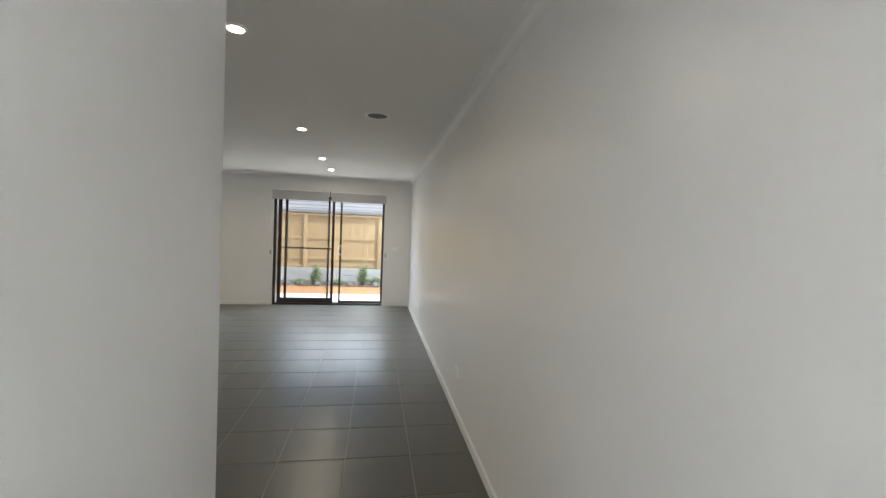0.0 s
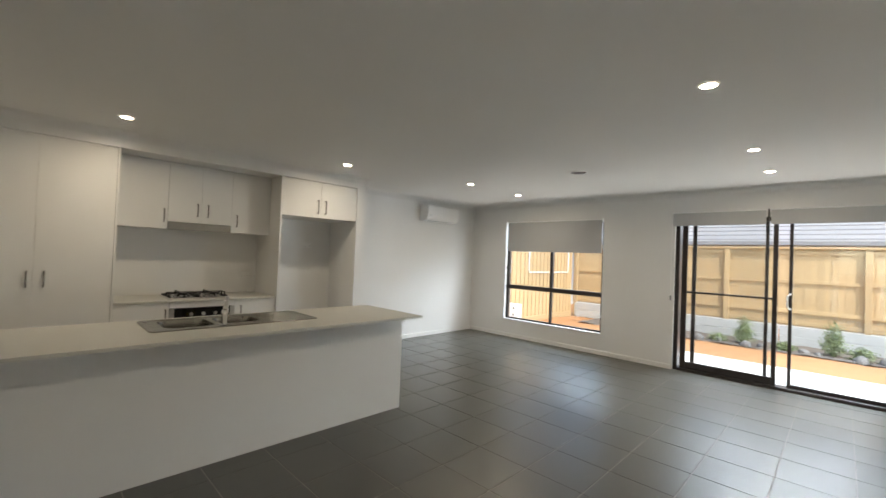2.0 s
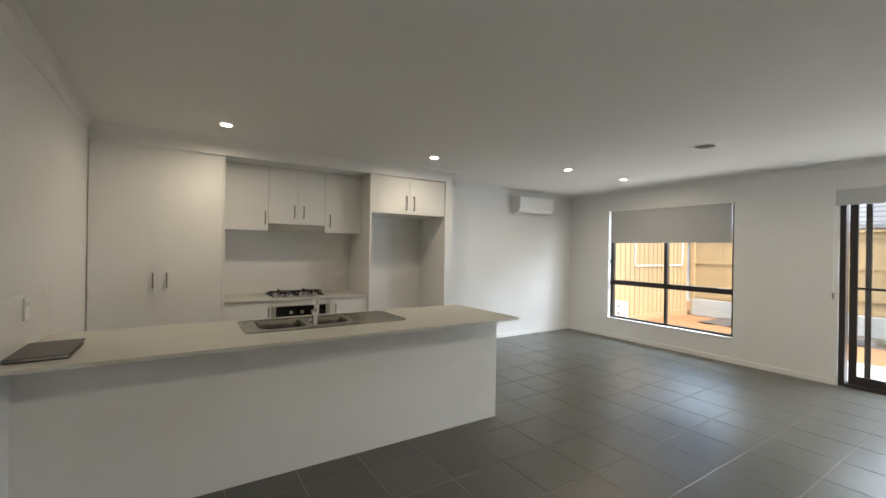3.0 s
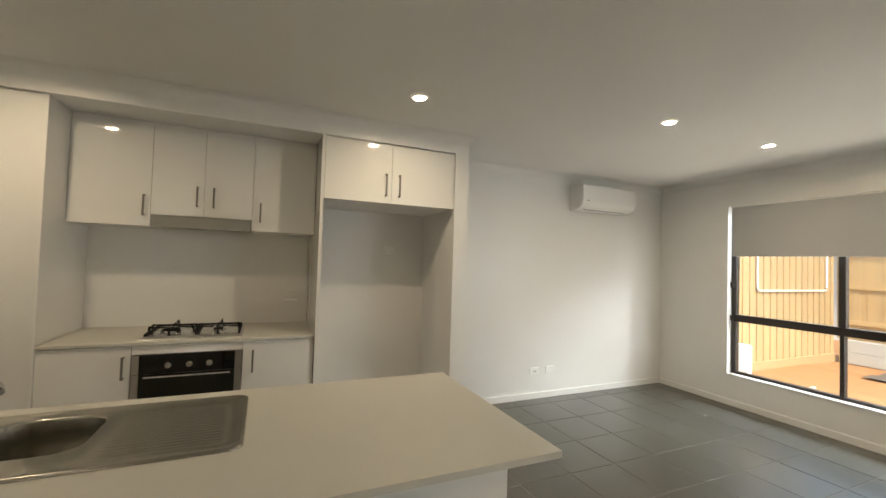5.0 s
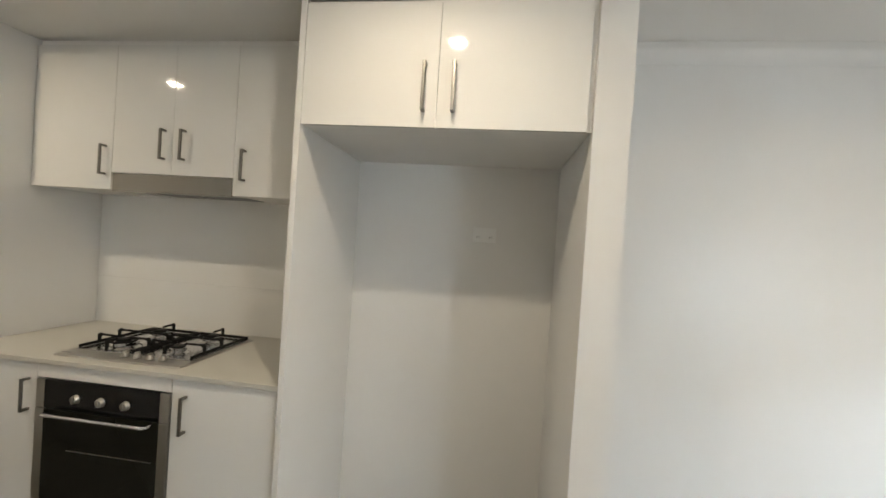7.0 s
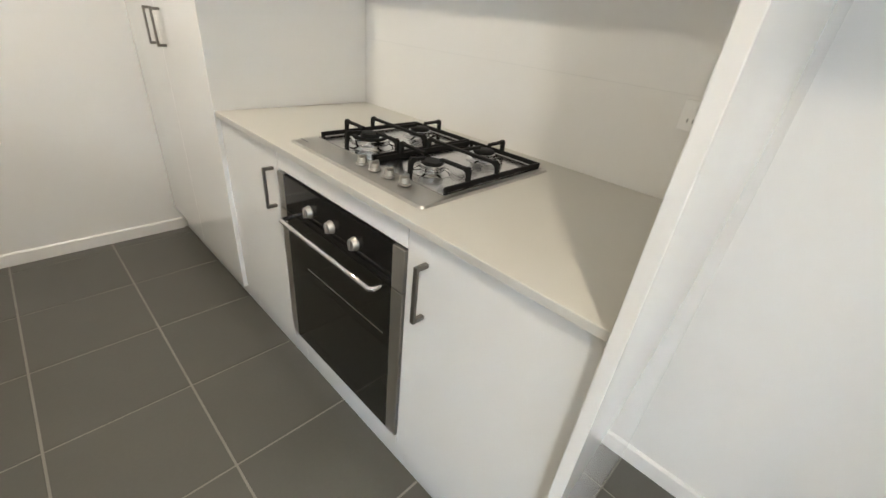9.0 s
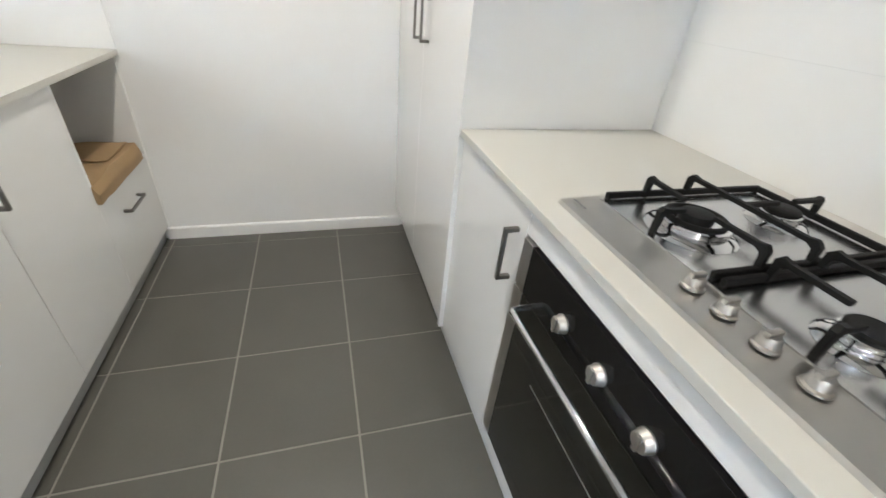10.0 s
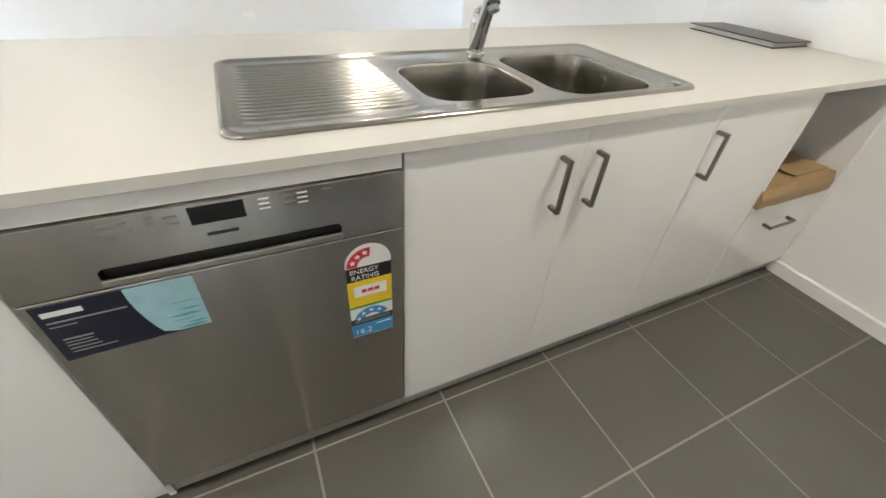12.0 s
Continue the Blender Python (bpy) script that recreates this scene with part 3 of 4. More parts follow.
# ---- oven ----
oven = thing("oven", -4.8, 3.076, 0.19, "built-in black glass and stainless steel electric oven", "oven")
O0, O1 = 2.778, 3.376
part("body", boxed(XL + 0.05, XD - 0.006, O0 + 0.006, O1 - 0.006, 0.195, 0.812), GREY, oven)
for a, b in ((O0, 2.816), (3.335, O1)):
    part("side_trim", boxed(XD - 0.005, XD + 0.006, a, b, 0.702, 0.816, bevel=0.001), STEEL, oven, "stainless steel edge strip")
    part("side_trim", boxed(XD - 0.005, XD + 0.006, a, b, 0.194, 0.698, bevel=0.001), STEEL, oven, "stainless steel edge strip")
part("control_panel", boxed(XD - 0.005, XD + 0.006, 2.8165, 3.3345, 0.702, 0.816, bevel=0.001), BLACK, oven, "black glass control panel")
od = part("door", boxed(XD - 0.005, XD + 0.006, 2.8165, 3.3345, 0.194, 0.698, bevel=0.001), OVENGLASS, oven, "black glass drop-down door")
bm = tube(bmesh.new(), [(XD + 0.006, 2.852, 0.69), (XD + 0.038, 2.852, 0.69), (XD + 0.044, 2.858, 0.69), (XD + 0.044, 3.30, 0.69), (XD + 0.038, 3.306, 0.69), (XD + 0.006, 3.306, 0.69)], 0.0072, 12)
part("handle", smooth(bm), CHROME, od, "polished steel bar handle")
part("rack_edge", boxed(XD + 0.0061, XD + 0.0066, 2.93, 3.31, 0.538, 0.541), STEEL, od)
part("glass_border", boxed(XD + 0.0061, XD + 0.0065, 2.90, 3.25, 0.236, 0.246), BLACK, od)
for y in (2.966, 3.079, 3.190):
    bm = lathe(bmesh.new(), [(0.0185, 0.0), (0.0185, 0.003), (0.0165, 0.005), (0.0158, 0.013), (0.0135, 0.0155)], 24, pose(XD + 0.0062, y, 0.751, 0, 90, 0))
    box(bm, XD + 0.021, XD + 0.0255, y - 0.004, y + 0.004, 0.7365, 0.7655, 0.001)
    part("knob", smooth(bm), KNOB, oven, "brushed steel control knob")

# ---- gas hob ----
hob = thing("gas_hob", -4.824, 3.077, 0.9, "stainless steel four-burner gas hob with black iron trivets", "hob")
HX0, HX1, HY0, HY1 = -5.081, -4.567, 2.783, 3.370
bm = boxed(HX0, HX1, HY0, HY1, 0.9002, 0.9065)
bmesh.ops.bevel(bm, geom=[e for e in bm.edges if abs(e.verts[0].co.z - e.verts[1].co.z) > 0.001], offset=0.014, segments=4, affect="EDGES", profile=0.5)
for v in bm.verts:
    if v.co.z > 0.906:
        v.co.x += (v.co.x - (HX0 + HX1) / 2) * -0.015
        v.co.y += (v.co.y - (HY0 + HY1) / 2) * -0.013
part("plate", bm, STEEL, hob)
bm = boxed(-5.058, -4.655, 2.800, 3.353, 0.9065, 0.9092)
part("pan", bm, TRAY, hob, "bright pressed steel burner tray")
for name, x, y, r in (("burner", -4.750, 2.935, 0.060), ("burner", -4.958, 2.930, 0.036), ("burner", -4.745, 3.215, 0.033), ("burner", -4.958, 3.212, 0.036)):
    ob = part(name, smooth(lathe(bmesh.new(), [(r + 0.018, 0.0), (r + 0.012, 0.005), (r * 0.95, 0.008), (r, 0.010), (r, 0.021), (r * 0.9, 0.023)], 48, pose(x, y, 0.9095))), CHROME, hob, "polished burner ring")
    if r > 0.05:
        part("cap", smooth(ring([(0.043, 0.0), (0.043, 0.004), (0.045, 0.006), (0.050, 0.006), (0.053, 0.004), (0.053, 0.0)], 40, pose(x, y, 0.9322))), IRON, ob, "black ring-shaped burner cap")
        part("inner_burner", smooth(lathe(bmesh.new(), [(0.029, 0), (0.029, 0.007), (0.027, 0.011), (0.022, 0.012)], 24, pose(x, y, 0.9325))), IRON, ob, "black centre cap")
    else:
        part("cap", smooth(lathe(bmesh.new(), [(r * 0.9, 0), (r * 0.9, 0.004), (r * 0.8, 0.007)], 32, pose(x, y, 0.9325))), IRON, ob, "black burner cap")
GT = 0.955


def trivet(y0, y1, burners):
    """Thick side and back bars; arched fingers reach in over each burner from them."""
    w, z0, z1 = 0.010, 0.9115, 0.924
    bm = boxed(-5.055, -4.662, y0, y0 + w, z0, z1, bevel=0.002)
    box(bm, -5.055, -4.662, y1 - w, y1, z0, z1, 0.002)
    box(bm, -5.055, -5.045, y0 + w, y1 - w, z0, z1, 0.002)
    for x in (-5.050, -4.667):
        for y in (y0 + w / 2, y1 - w / 2):
            box(bm, x - 0.004, x + 0.004, y - 0.004, y + 0.004, 0.9093, z0)
    g = part("trivet", bm, IRON, hob, "black cast iron trivet")
    mid_x = -4.8535
    span = [(0.0, z0), (0.008, z0), (0.012, GT - 0.013), (0.022, GT - 0.008)]
    span += [(y1 - y0 - u, z) for u, z in reversed(span)] + [(y1 - y0, GT - 0.006), (y1 - y0 - 0.010, GT + 0.003), (y1 - y0 - 0.026, GT), (0.026, GT), (0.010, GT + 0.003), (0.0, GT - 0.006)]
    part("cross_bar", extrude(bmesh.new(), [(mid_x - 0.0048, y0 + u, z) for u, z in span], (0.0096, 0, 0)), IRON, g)
    for x, y, reach in burners:
        if x > mid_x:
            ends = [((x, y1 - 0.003), (x, y + reach)), ((x, y0 + 0.003), (x, y - reach)), ((-4.664, y), (x + reach, y))]
        else:
            ends = [((-5.053, y), (x - reach, y))]
            part("finger", boxed(x + reach, mid_x - 0.004, y - 0.0045, y + 0.0045, GT - 0.010, GT - 0.001, bevel=0.001), IRON, g)
        for p, q in ends:
            a, b = Vector((*p, 0)), Vector((*q, 0))
            way = (b - a).normalized()
            side = Vector((-way.y, way.x, 0)) * 0.0048
            low = z0 if p[0] < -4.67 else 0.9093
            outline = [(0.0, low), (0.008, low), (0.012, GT - 0.013), (0.022, GT - 0.008), ((b - a).length, GT - 0.0085), ((b - a).length, GT - 0.001), (0.022, GT), (0.007, GT + 0.003), (0.0, GT - 0.005)]
            bm = extrude(bmesh.new(), [a + way * u - side + Vector((0, 0, z)) for u, z in outline], side * 2)
            part("finger", bm, IRON, g)
    return g


trivet(2.802, 3.072, ((-4.750, 2.935, 0.034), (-4.958, 2.930, 0.020)))
trivet(3.080, 3.350, ((-4.745, 3.215, 0.032), (-4.958, 3.212, 0.020)))
for y in (3.076, 3.131, 3.190, 3.250):
    bm = lathe(bmesh.new(), [(0.0165, 0), (0.0165, 0.003), (0.0132, 0.005), (0.012, 0.016), (0.010, 0.018)], 22, pose(-4.622, y, 0.9092))
    box(bm, -4.634, -4.610, y - 0.004, y + 0.004, 0.925, 0.933, 0.001)
    part("knob", smooth(bm), KNOB, hob, "brushed steel gas knob")
part("badge", boxed(-4.60, -4.594, 2.80, 2.84, 0.9091, 0.9094), GREY, hob)

# ---- island ----
XI, XB, YE = -3.353, -2.752, 4.303
isl = thing("island_bench", XB, 2.8, 0, "plain white back and end panels of the island bench", "bench")
part("back_panel", boxed(XB - 0.016, XB, YS + 0.0005, YE, 0.0, 0.88), GLOSS, isl)
part("end_panel", boxed(XI + 0.002, XB - 0.0165, YE - 0.016, YE, 0.0, 0.88), GLOSS, isl)
fill = thing("island_filler", -3.05, 4.03, 0, "white fixed panel beside the dishwasher", "panel")
part("panel", boxed(XI, XI + 0.017, 3.788, YE - 0.0005, 0.08, 0.879, bevel=0.001), GLOSS, fill)
part("kickboard", boxed(XI + 0.028, XI + 0.040, 3.788, YE - 0.017, 0.0, 0.08), CARC, fill)
part("side_panel", boxed(XI + 0.018, XB - 0.017, 3.788, 3.803, 0.0, 0.879), CARC, fill)
ZB = 0.078
sc = thing("sink_cabinet", -3.05, 2.73, 0, "gloss white two-door cabinet under the sink", "cabinet", "island cabinets")
part("side_panel", boxed(XI + 0.018, XB - 0.017, 3.15, 3.166, ZB, 0.879), CARC, sc)
part("side_panel", boxed(XI + 0.018, XB - 0.017, 2.286, 2.302, ZB, 0.879), CARC, sc)
part("base_panel", boxed(XI + 0.018, XB - 0.017, 2.303, 3.149, ZB, ZB + 0.016), CARC, sc)
front("door", sc, XI, -1, 2.733, 3.167, ZB, 0.877, (2.789, 2.801, 0.676, 0.814))
front("door", sc, XI, -1, 2.284, 2.733, ZB, 0.877, (2.685, 2.697, 0.674, 0.813))
part("kickboard", boxed(XI + 0.028, XI + 0.040, 2.284, 3.167, 0.0, ZB), KICK, sc)
nc = thing("base_cabinet", -3.05, 2.06, 0, "gloss white single-door island cabinet", "cabinet", "island cabinets")
carcass(nc, XI + 0.018, XB - 0.017, 1.844, 2.284, ZB, 0.879)
front("door", nc, XI, -1, 1.844, 2.283, ZB, 0.877, (2.266, 2.278, 0.673, 0.81))
part("kickboard", boxed(XI + 0.028, XI + 0.040, 1.844, 2.284, 0.0, ZB), KICK, nc)
nk = thing("appliance_nook", -3.05, 1.57, 0, "white open appliance nook above a single drawer", "cabinet", "island cabinets")
part("side_panel", boxed(XI, XB - 0.017, YS + 0.001, YS + 0.017, ZB, 0.879), CARC, nk)
part("side_panel", boxed(XI + 0.003, XB - 0.017, 1.8275, 1.8435, ZB, 0.879), CARC, nk)
part("shelf", boxed(XI + 0.002, XB - 0.017, YS + 0.0175, 1.827, 0.452, 0.468), CARC, nk)
part("back_panel", boxed(XB - 0.022, XB - 0.017, YS + 0.0175, 1.827, 0.469, 0.879), CARC, nk)
front("drawer", nk, XI, -1, YS + 0.018, 1.843, ZB, 0.466, (1.53, 1.69, 0.355, 0.367))
part("kickboard", boxed(XI + 0.028, XI + 0.040, YS + 0.013, 1.843, 0.0, ZB), KICK, nk)
SX0, SX1, SY0, SY1 = -3.287, -2.798, 2.318, 3.455
bm = bmesh.new()
for a in ((-3.368, SX0 + 0.02, YS, 4.316), (SX1 - 0.02, -2.485, YS, 4.316), (SX0 + 0.02, SX1 - 0.02, YS, SY0 + 0.02), (SX0 + 0.02, SX1 - 0.02, SY1 - 0.02, 4.316)):
    box(bm, *a, 0.88, 0.9)
bmesh.ops.remove_doubles(bm, verts=bm.verts[:], dist=0.0001)
solid("island_worktop", bm, STONE, "pale cream stone island worktop with a sink cut-out", "worktop")


# ---- sink and tap ----
def rounded(cx, cy, hx, hy, r, n=9):
    """Outline of a rounded rectangle as (x, y) pairs, anticlockwise."""
    pts = []
    for k, (sx, sy) in enumerate(((1, 1), (-1, 1), (-1, -1), (1, -1))):
        for i in range(n + 1):
            a = (k + i / n) * math.pi / 2
            pts.append((cx + sx * (hx - r) + r * math.cos(a), cy + sy * (hy - r) + r * math.sin(a)))
    return pts


def loft(bm, loops):
    rings = [[bm.verts.new((x, y, z)) for x, y in pts] for pts, z in loops]
    for a, b in zip(rings, rings[1:]):
        for i in range(len(a)):
            bm.faces.new((a[i], a[(i + 1) % len(a)], b[(i + 1) % len(b)], b[i]))
    return rings


def loop_edges(bm, ring):
    out = []
    for i in range(len(ring)):
        a, b = ring[i], ring[(i + 1) % len(ring)]
        out.append(bm.edges.get((a, b)) or bm.edges.new((a, b)))
    return out


def step(a, b, v):
    k = min(max((v - a) / (b - a), 0), 1)
    return k * k * (3 - 2 * k)


sink = thing("kitchen_sink", -3.04, 2.89, 0.9, "stainless steel double-bowl sink with a ribbed drainer", "sink")
DECK = 0.9045
cx, cy, hx, hy = (SX0 + SX1) / 2, (SY0 + SY1) / 2, (SX1 - SX0) / 2, (SY1 - SY0) / 2
bm = bmesh.new()
rim = [(0.0, 0.9006), (0.0006, 0.9035), (0.003, 0.9068), (0.007, 0.9082), (0.014, 0.9080), (0.020, 0.9066), (0.027, 0.9050), (0.032, DECK)]
edges = loop_edges(bm, loft(bm, [(rounded(cx, cy, hx - d, hy - d, 0.040 - d * 0.5), z) for d, z in rim])[-1])
DX0, DX1, DY0, DY1 = -3.235, -2.850, 3.085, 3.418
bowls = ((-3.070, 2.575, 0.187, 0.157, 0.080, 0.185), (-3.072, 2.905, 0.149, 0.145, 0.075, 0.165))
for bx, by, bhx, bhy, r, deep in bowls:
    fall = [(0.0, DECK), (0.002, DECK - 0.0004), (0.004, DECK - 0.002), (0.005, DECK - 0.006), (0.010, DECK - deep * 0.5), (0.014, DECK - deep + 0.040), (0.022, DECK - deep + 0.016), (0.038, DECK - deep + 0.004), (0.060, DECK - deep)]
    rings = loft(bm, [(rounded(bx, by, bhx - d, bhy - d, max(r - d * 0.5, 0.03)), z) for d, z in fall])
    edges += loop_edges(bm, rings[0])
    bm.faces.new(rings[-1])
edge = [(DX0, DY0), (DX1, DY0), (DX1, DY1), (DX0, DY1)]
hole = [bm.verts.new((x, y, DECK)) for x, y in edge]
edges += loop_edges(bm, hole)
bmesh.ops.triangle_fill(bm, edges=edges, use_beauty=True, use_dissolve=False)
bmesh.ops.recalc_face_normals(bm, faces=bm.faces[:])
if sum(f.normal.z * f.calc_area() for f in bm.faces) < 0:
    bmesh.ops.reverse_faces(bm, faces=bm.faces[:])
part("basin", smooth(bm, 50), SINK, sink)
bm = bmesh.new()
nx, ny = 150, 28
grid = []
for j in range(ny + 1):
    row = []
    for i in range(nx + 1):
        x, y = DX0 + (DX1 - DX0) * i / nx, DY0 + (DY1 - DY0) * j / ny
        inside = min(x - DX0, DX1 - x)
        along = min(y - DY0, DY1 - y)
        k = step(0.0, 0.02, inside) * step(0.0, 0.03, along)
        row.append(bm.verts.new((x, y, DECK - k * (0.0012 + 0.0017 * (0.5 + 0.5 * math.cos((x - DX0) * 2 * math.pi / 0.0205))))))
    grid.append(row)
for j in range(ny):
    for i in range(nx):
        bm.faces.new((grid[j][i], grid[j][i + 1], grid[j + 1][i + 1], grid[j + 1][i]))
part("drainer", smooth(bm, 80), SINK, sink, "ribbed draining board")
for x, y, z in ((-3.07, 2.575, 0.7198), (-3.072, 2.905, 0.7398)):
    part("drain", smooth(lathe(bmesh.new(), [(0.042, 0), (0.040, 0.004), (0.03, 0.003), (0.012, 0.001)], 24, pose(x, y, z))), CHROME, sink)

part("tap_hole_cap", smooth(lathe(bmesh.new(), [(0.013, 0.0), (0.013, 0.003), (0.009, 0.0055)], 18, pose(-3.243, 2.365, 0.9045))), CHROME, sink, "small polished cap on the sink deck")
part("overflow", smooth(lathe(bmesh.new(), [(0.016, 0.0), (0.016, 0.002), (0.012, 0.003)], 18, pose(-3.05, 2.4265, 0.858, -90, 0, 0))), CHROME, sink, "round overflow cover")
tap = thing("mixer_tap", -2.863, 2.763, 0.906, "chrome single-lever kitchen mixer tap at the sink", "tap")
part("base_ring", smooth(lathe(bmesh.new(), [(0.026, -0.004), (0.026, 0.004), (0.022, 0.008)], 24, pose(-2.863, 2.763, 0.906))), CHROME, tap)
part("body", smooth(lathe(bmesh.new(), [(0.021, 0.0), (0.0205, 0.055), (0.022, 0.075), (0.022, 0.092), (0.016, 0.10)], 24, pose(-2.863, 2.763, 0.912))), CHROME, tap)
sp = part("spout", smooth(tube(bmesh.new(), [(-2.87, 2.765, 0.93), (-2.90, 2.776, 0.955), (-2.938, 2.791, 0.995), (-2.985, 2.808, 1.038), (-3.018, 2.820, 1.066), (-3.034, 2.826, 1.070), (-3.042, 2.829, 1.060)], [0.021, 0.020, 0.0185, 0.0175, 0.0175, 0.017, 0.016], 18)), CHROME, tap)
part("aerator", smooth(lathe(bmesh.new(), [(0.0125, 0.0), (0.0125, 0.012), (0.009, 0.014)], 18, pose(-3.045, 2.830, 1.054, 0, 215, 0))), GREY, sp)
part("lever", smooth(tube(bmesh.new(), [(-2.863, 2.763, 1.012), (-2.872, 2.768, 1.020), (-2.905, 2.785, 1.030), (-2.945, 2.805, 1.036)], [0.015, 0.013, 0.009, 0.007], 14, 0.6)), CHROME, tap)

# ---- dishwasher ----
dw = thing("dishwasher", -3.06, 3.476, 0, "stainless steel dishwasher with new product stickers", "dishwasher")
XW = XI - 0.012
V0, V1 = 3.174, 3.778
part("body", boxed(XI + 0.03, XB - 0.02, V0 + 0.003, V1 - 0.003, 0.06, 0.835), GREY, dw)
part("top_strip", boxed(XI - 0.004, XI + 0.02, V0 - 0.002, V1 + 0.003, 0.8455, 0.879, bevel=0.001), CARC, dw, "white filler strip under the worktop")
bm = bmesh.new()
outline = [(V0, 0.722), (V0, 0.8425), (V1, 0.8425), (V1, 0.722), (3.664, 0.722), (3.664, 0.752), (3.658, 0.758), (3.30, 0.758), (3.294, 0.752), (3.294, 0.722)]
extrude(bm, [(XW, y, z) for y, z in outline], (XI + 0.029 - XW, 0, 0))
cp = part("control_panel", bm, BRUSHED, dw, "brushed steel control panel")
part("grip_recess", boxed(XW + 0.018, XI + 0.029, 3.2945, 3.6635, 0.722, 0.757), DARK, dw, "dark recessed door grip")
part("grip_lip", boxed(XW - 0.001, XW + 0.006, 3.293, 3.665, 0.722, 0.735, bevel=0.002), STEEL, dw)
part("logo_bar", boxed(XW - 0.0006, XW + 0.001, 3.459, 3.505, 0.783, 0.789), DARK, cp)
part("display", boxed(XW - 0.0008, XW + 0.001, 3.442, 3.521, 0.807, 0.8385), BLACK, cp, "small black display window")
for a, b, z in ((3.60, 3.638, 0.832), (3.595, 3.638, 0.819), (3.622, 3.632, 0.806), (3.567, 3.577, 0.833), (3.567, 3.577, 0.820), (3.535, 3.555, 0.829), (3.535, 3.553, 0.817)):
    part("marking", boxed(XW - 0.0005, XW + 0.001, a, b, z - 0.002, z + 0.002), GREY, cp)
for a in (3.404, 3.344):
    for z in (0.816, 0.825, 0.834):
        part("marking", boxed(XW - 0.0005, XW + 0.001, a, a + 0.017, z - 0.0012, z + 0.0012), LABEL_WHITE, cp)
for a, z in ((3.370, 0.833), (3.366, 0.820), (3.304, 0.833)):
    part("marking", boxed(XW - 0.0005, XW + 0.001, a, a + 0.016, z - 0.0016, z + 0.0016), GREY, cp)
dd = part("door", boxed(XW, XI + 0.029, V0, V1, 0.105, 0.7195, bevel=0.003), BRUSHED, dw, "brushed steel door front")
part("plinth", boxed(XI + 0.012, XI + 0.03, V0, V1, 0.03, 0.103), STEEL, dw)
part("foot_recess", boxed(XI + 0.03, XI + 0.045, V0, V1, 0.0, 0.06), DARK, dw)
L = XW - 0.0006


def flat(parent, name, mat, pts, lift=0.0):
    return part(name, extrude(bmesh.new(), [(L - lift, y, z) for y, z in pts], (0.0004, 0, 0)), mat, parent)


st = flat(dd, "product_sticker", NAVY, ((3.766, 0.590), (3.766, 0.713), (3.549, 0.713), (3.549, 0.596)))
flat(st, "picture", AQUA, [(3.549, 0.5965), (3.549, 0.713), (3.648, 0.713)] + [(3.648 - 0.028 * k * k, 0.713 - 0.115 * k) for k in (0.2, 0.4, 0.6, 0.8, 0.95)] + [(3.60, 0.5965)], 0.0005)
for k, (y0, y1, z) in enumerate(((3.553, 3.60, 0.662), (3.552, 3.59, 0.645), (3.553, 3.612, 0.632), (3.560, 3.607, 0.621), (3.552, 3.586, 0.611), (3.553, 3.60, 0.603))):
    h = 0.0014 + 0.0012 * (k % 3)
    flat(st, "water_streak", TEAL, ((y0, z - h * 0.3), (y0 + 0.3 * (y1 - y0), z + h), (y1, z), (y0 + 0.5 * (y1 - y0), z - h)), 0.001)
for y0, y1, z0, z1 in ((3.705, 3.757, 0.690, 0.700), (3.652, 3.757, 0.676, 0.679), (3.722, 3.757, 0.667, 0.669), (3.712, 3.752, 0.637, 0.640), (3.716, 3.752, 0.630, 0.632), (3.712, 3.752, 0.623, 0.625), (3.709, 3.752, 0.615, 0.617), (3.69, 3.752, 0.607, 0.609)):
    flat(st, "print_bar", LABEL_WHITE if z1 - z0 > 0.004 else PRINT, ((y0, z0), (y0, z1), (y1, z1), (y1, z0)), 0.0005)
E0, E1, EC = 3.201, 3.297, 3.249
arch = [(EC + 0.048 * math.cos(a), 0.650 + 0.048 * math.sin(a)) for a in (k * math.pi / 16 for k in range(17))]
el = flat(dd, "energy_label", LABEL_WHITE, arch + [(E0, 0.432), (E1, 0.432)])


def quad(name, mat, y0, y1, z0, z1, lift=0.0005):
    return flat(el, name, mat, ((y0, z0), (y0, z1), (y1, z1), (y1, z0)), lift)


def arc(mat, cy, cz, r0, r1, a0, a1):
    k = [a0 + (a1 - a0) * i / 12 for i in range(13)]
    flat(el, "rating_arc", mat, [(cy + r1 * math.cos(a), cz + r1 * math.sin(a)) for a in k] + [(cy + r0 * math.cos(a), cz + r0 * math.sin(a)) for a in reversed(k)], 0.0005)


def star(cy, cz, r):
    flat(el, "star", LABEL_WHITE, [(cy + (r if i % 2 == 0 else 0.45 * r) * math.sin(i * math.pi / 5), cz + (r if i % 2 == 0 else 0.45 * r) * math.cos(i * math.pi / 5)) for i in range(10)], 0.001)


arc(LABEL_RED, EC, 0.643, 0.024, 0.046, 0.04, 1.69)
for a in (0.39, 0.89, 1.39):
    star(EC + 0.035 * math.cos(a), 0.643 + 0.035 * math.sin(a), 0.007)
quad("band", LABEL_BLACK, E0, E1, 0.606, 0.643)
quad("band", LABEL_YELLOW, E0, E1, 0.532, 0.6058)
quad("number_field", LABEL_WHITE, 3.213, 3.284, 0.560, 0.590, 0.001)
for y0, y1 in ((3.257, 3.268), (3.242, 3.255), (3.229, 3.240)):
    quad("number_bar", LABEL_RED, y0, y1, 0.571, 0.580, 0.0015)
quad("band", LABEL_GREEN, E0, E1, 0.526, 0.5318)
arc(LABEL_BLUE, EC, 0.480, 0.022, 0.042, 0.0, 2.64)
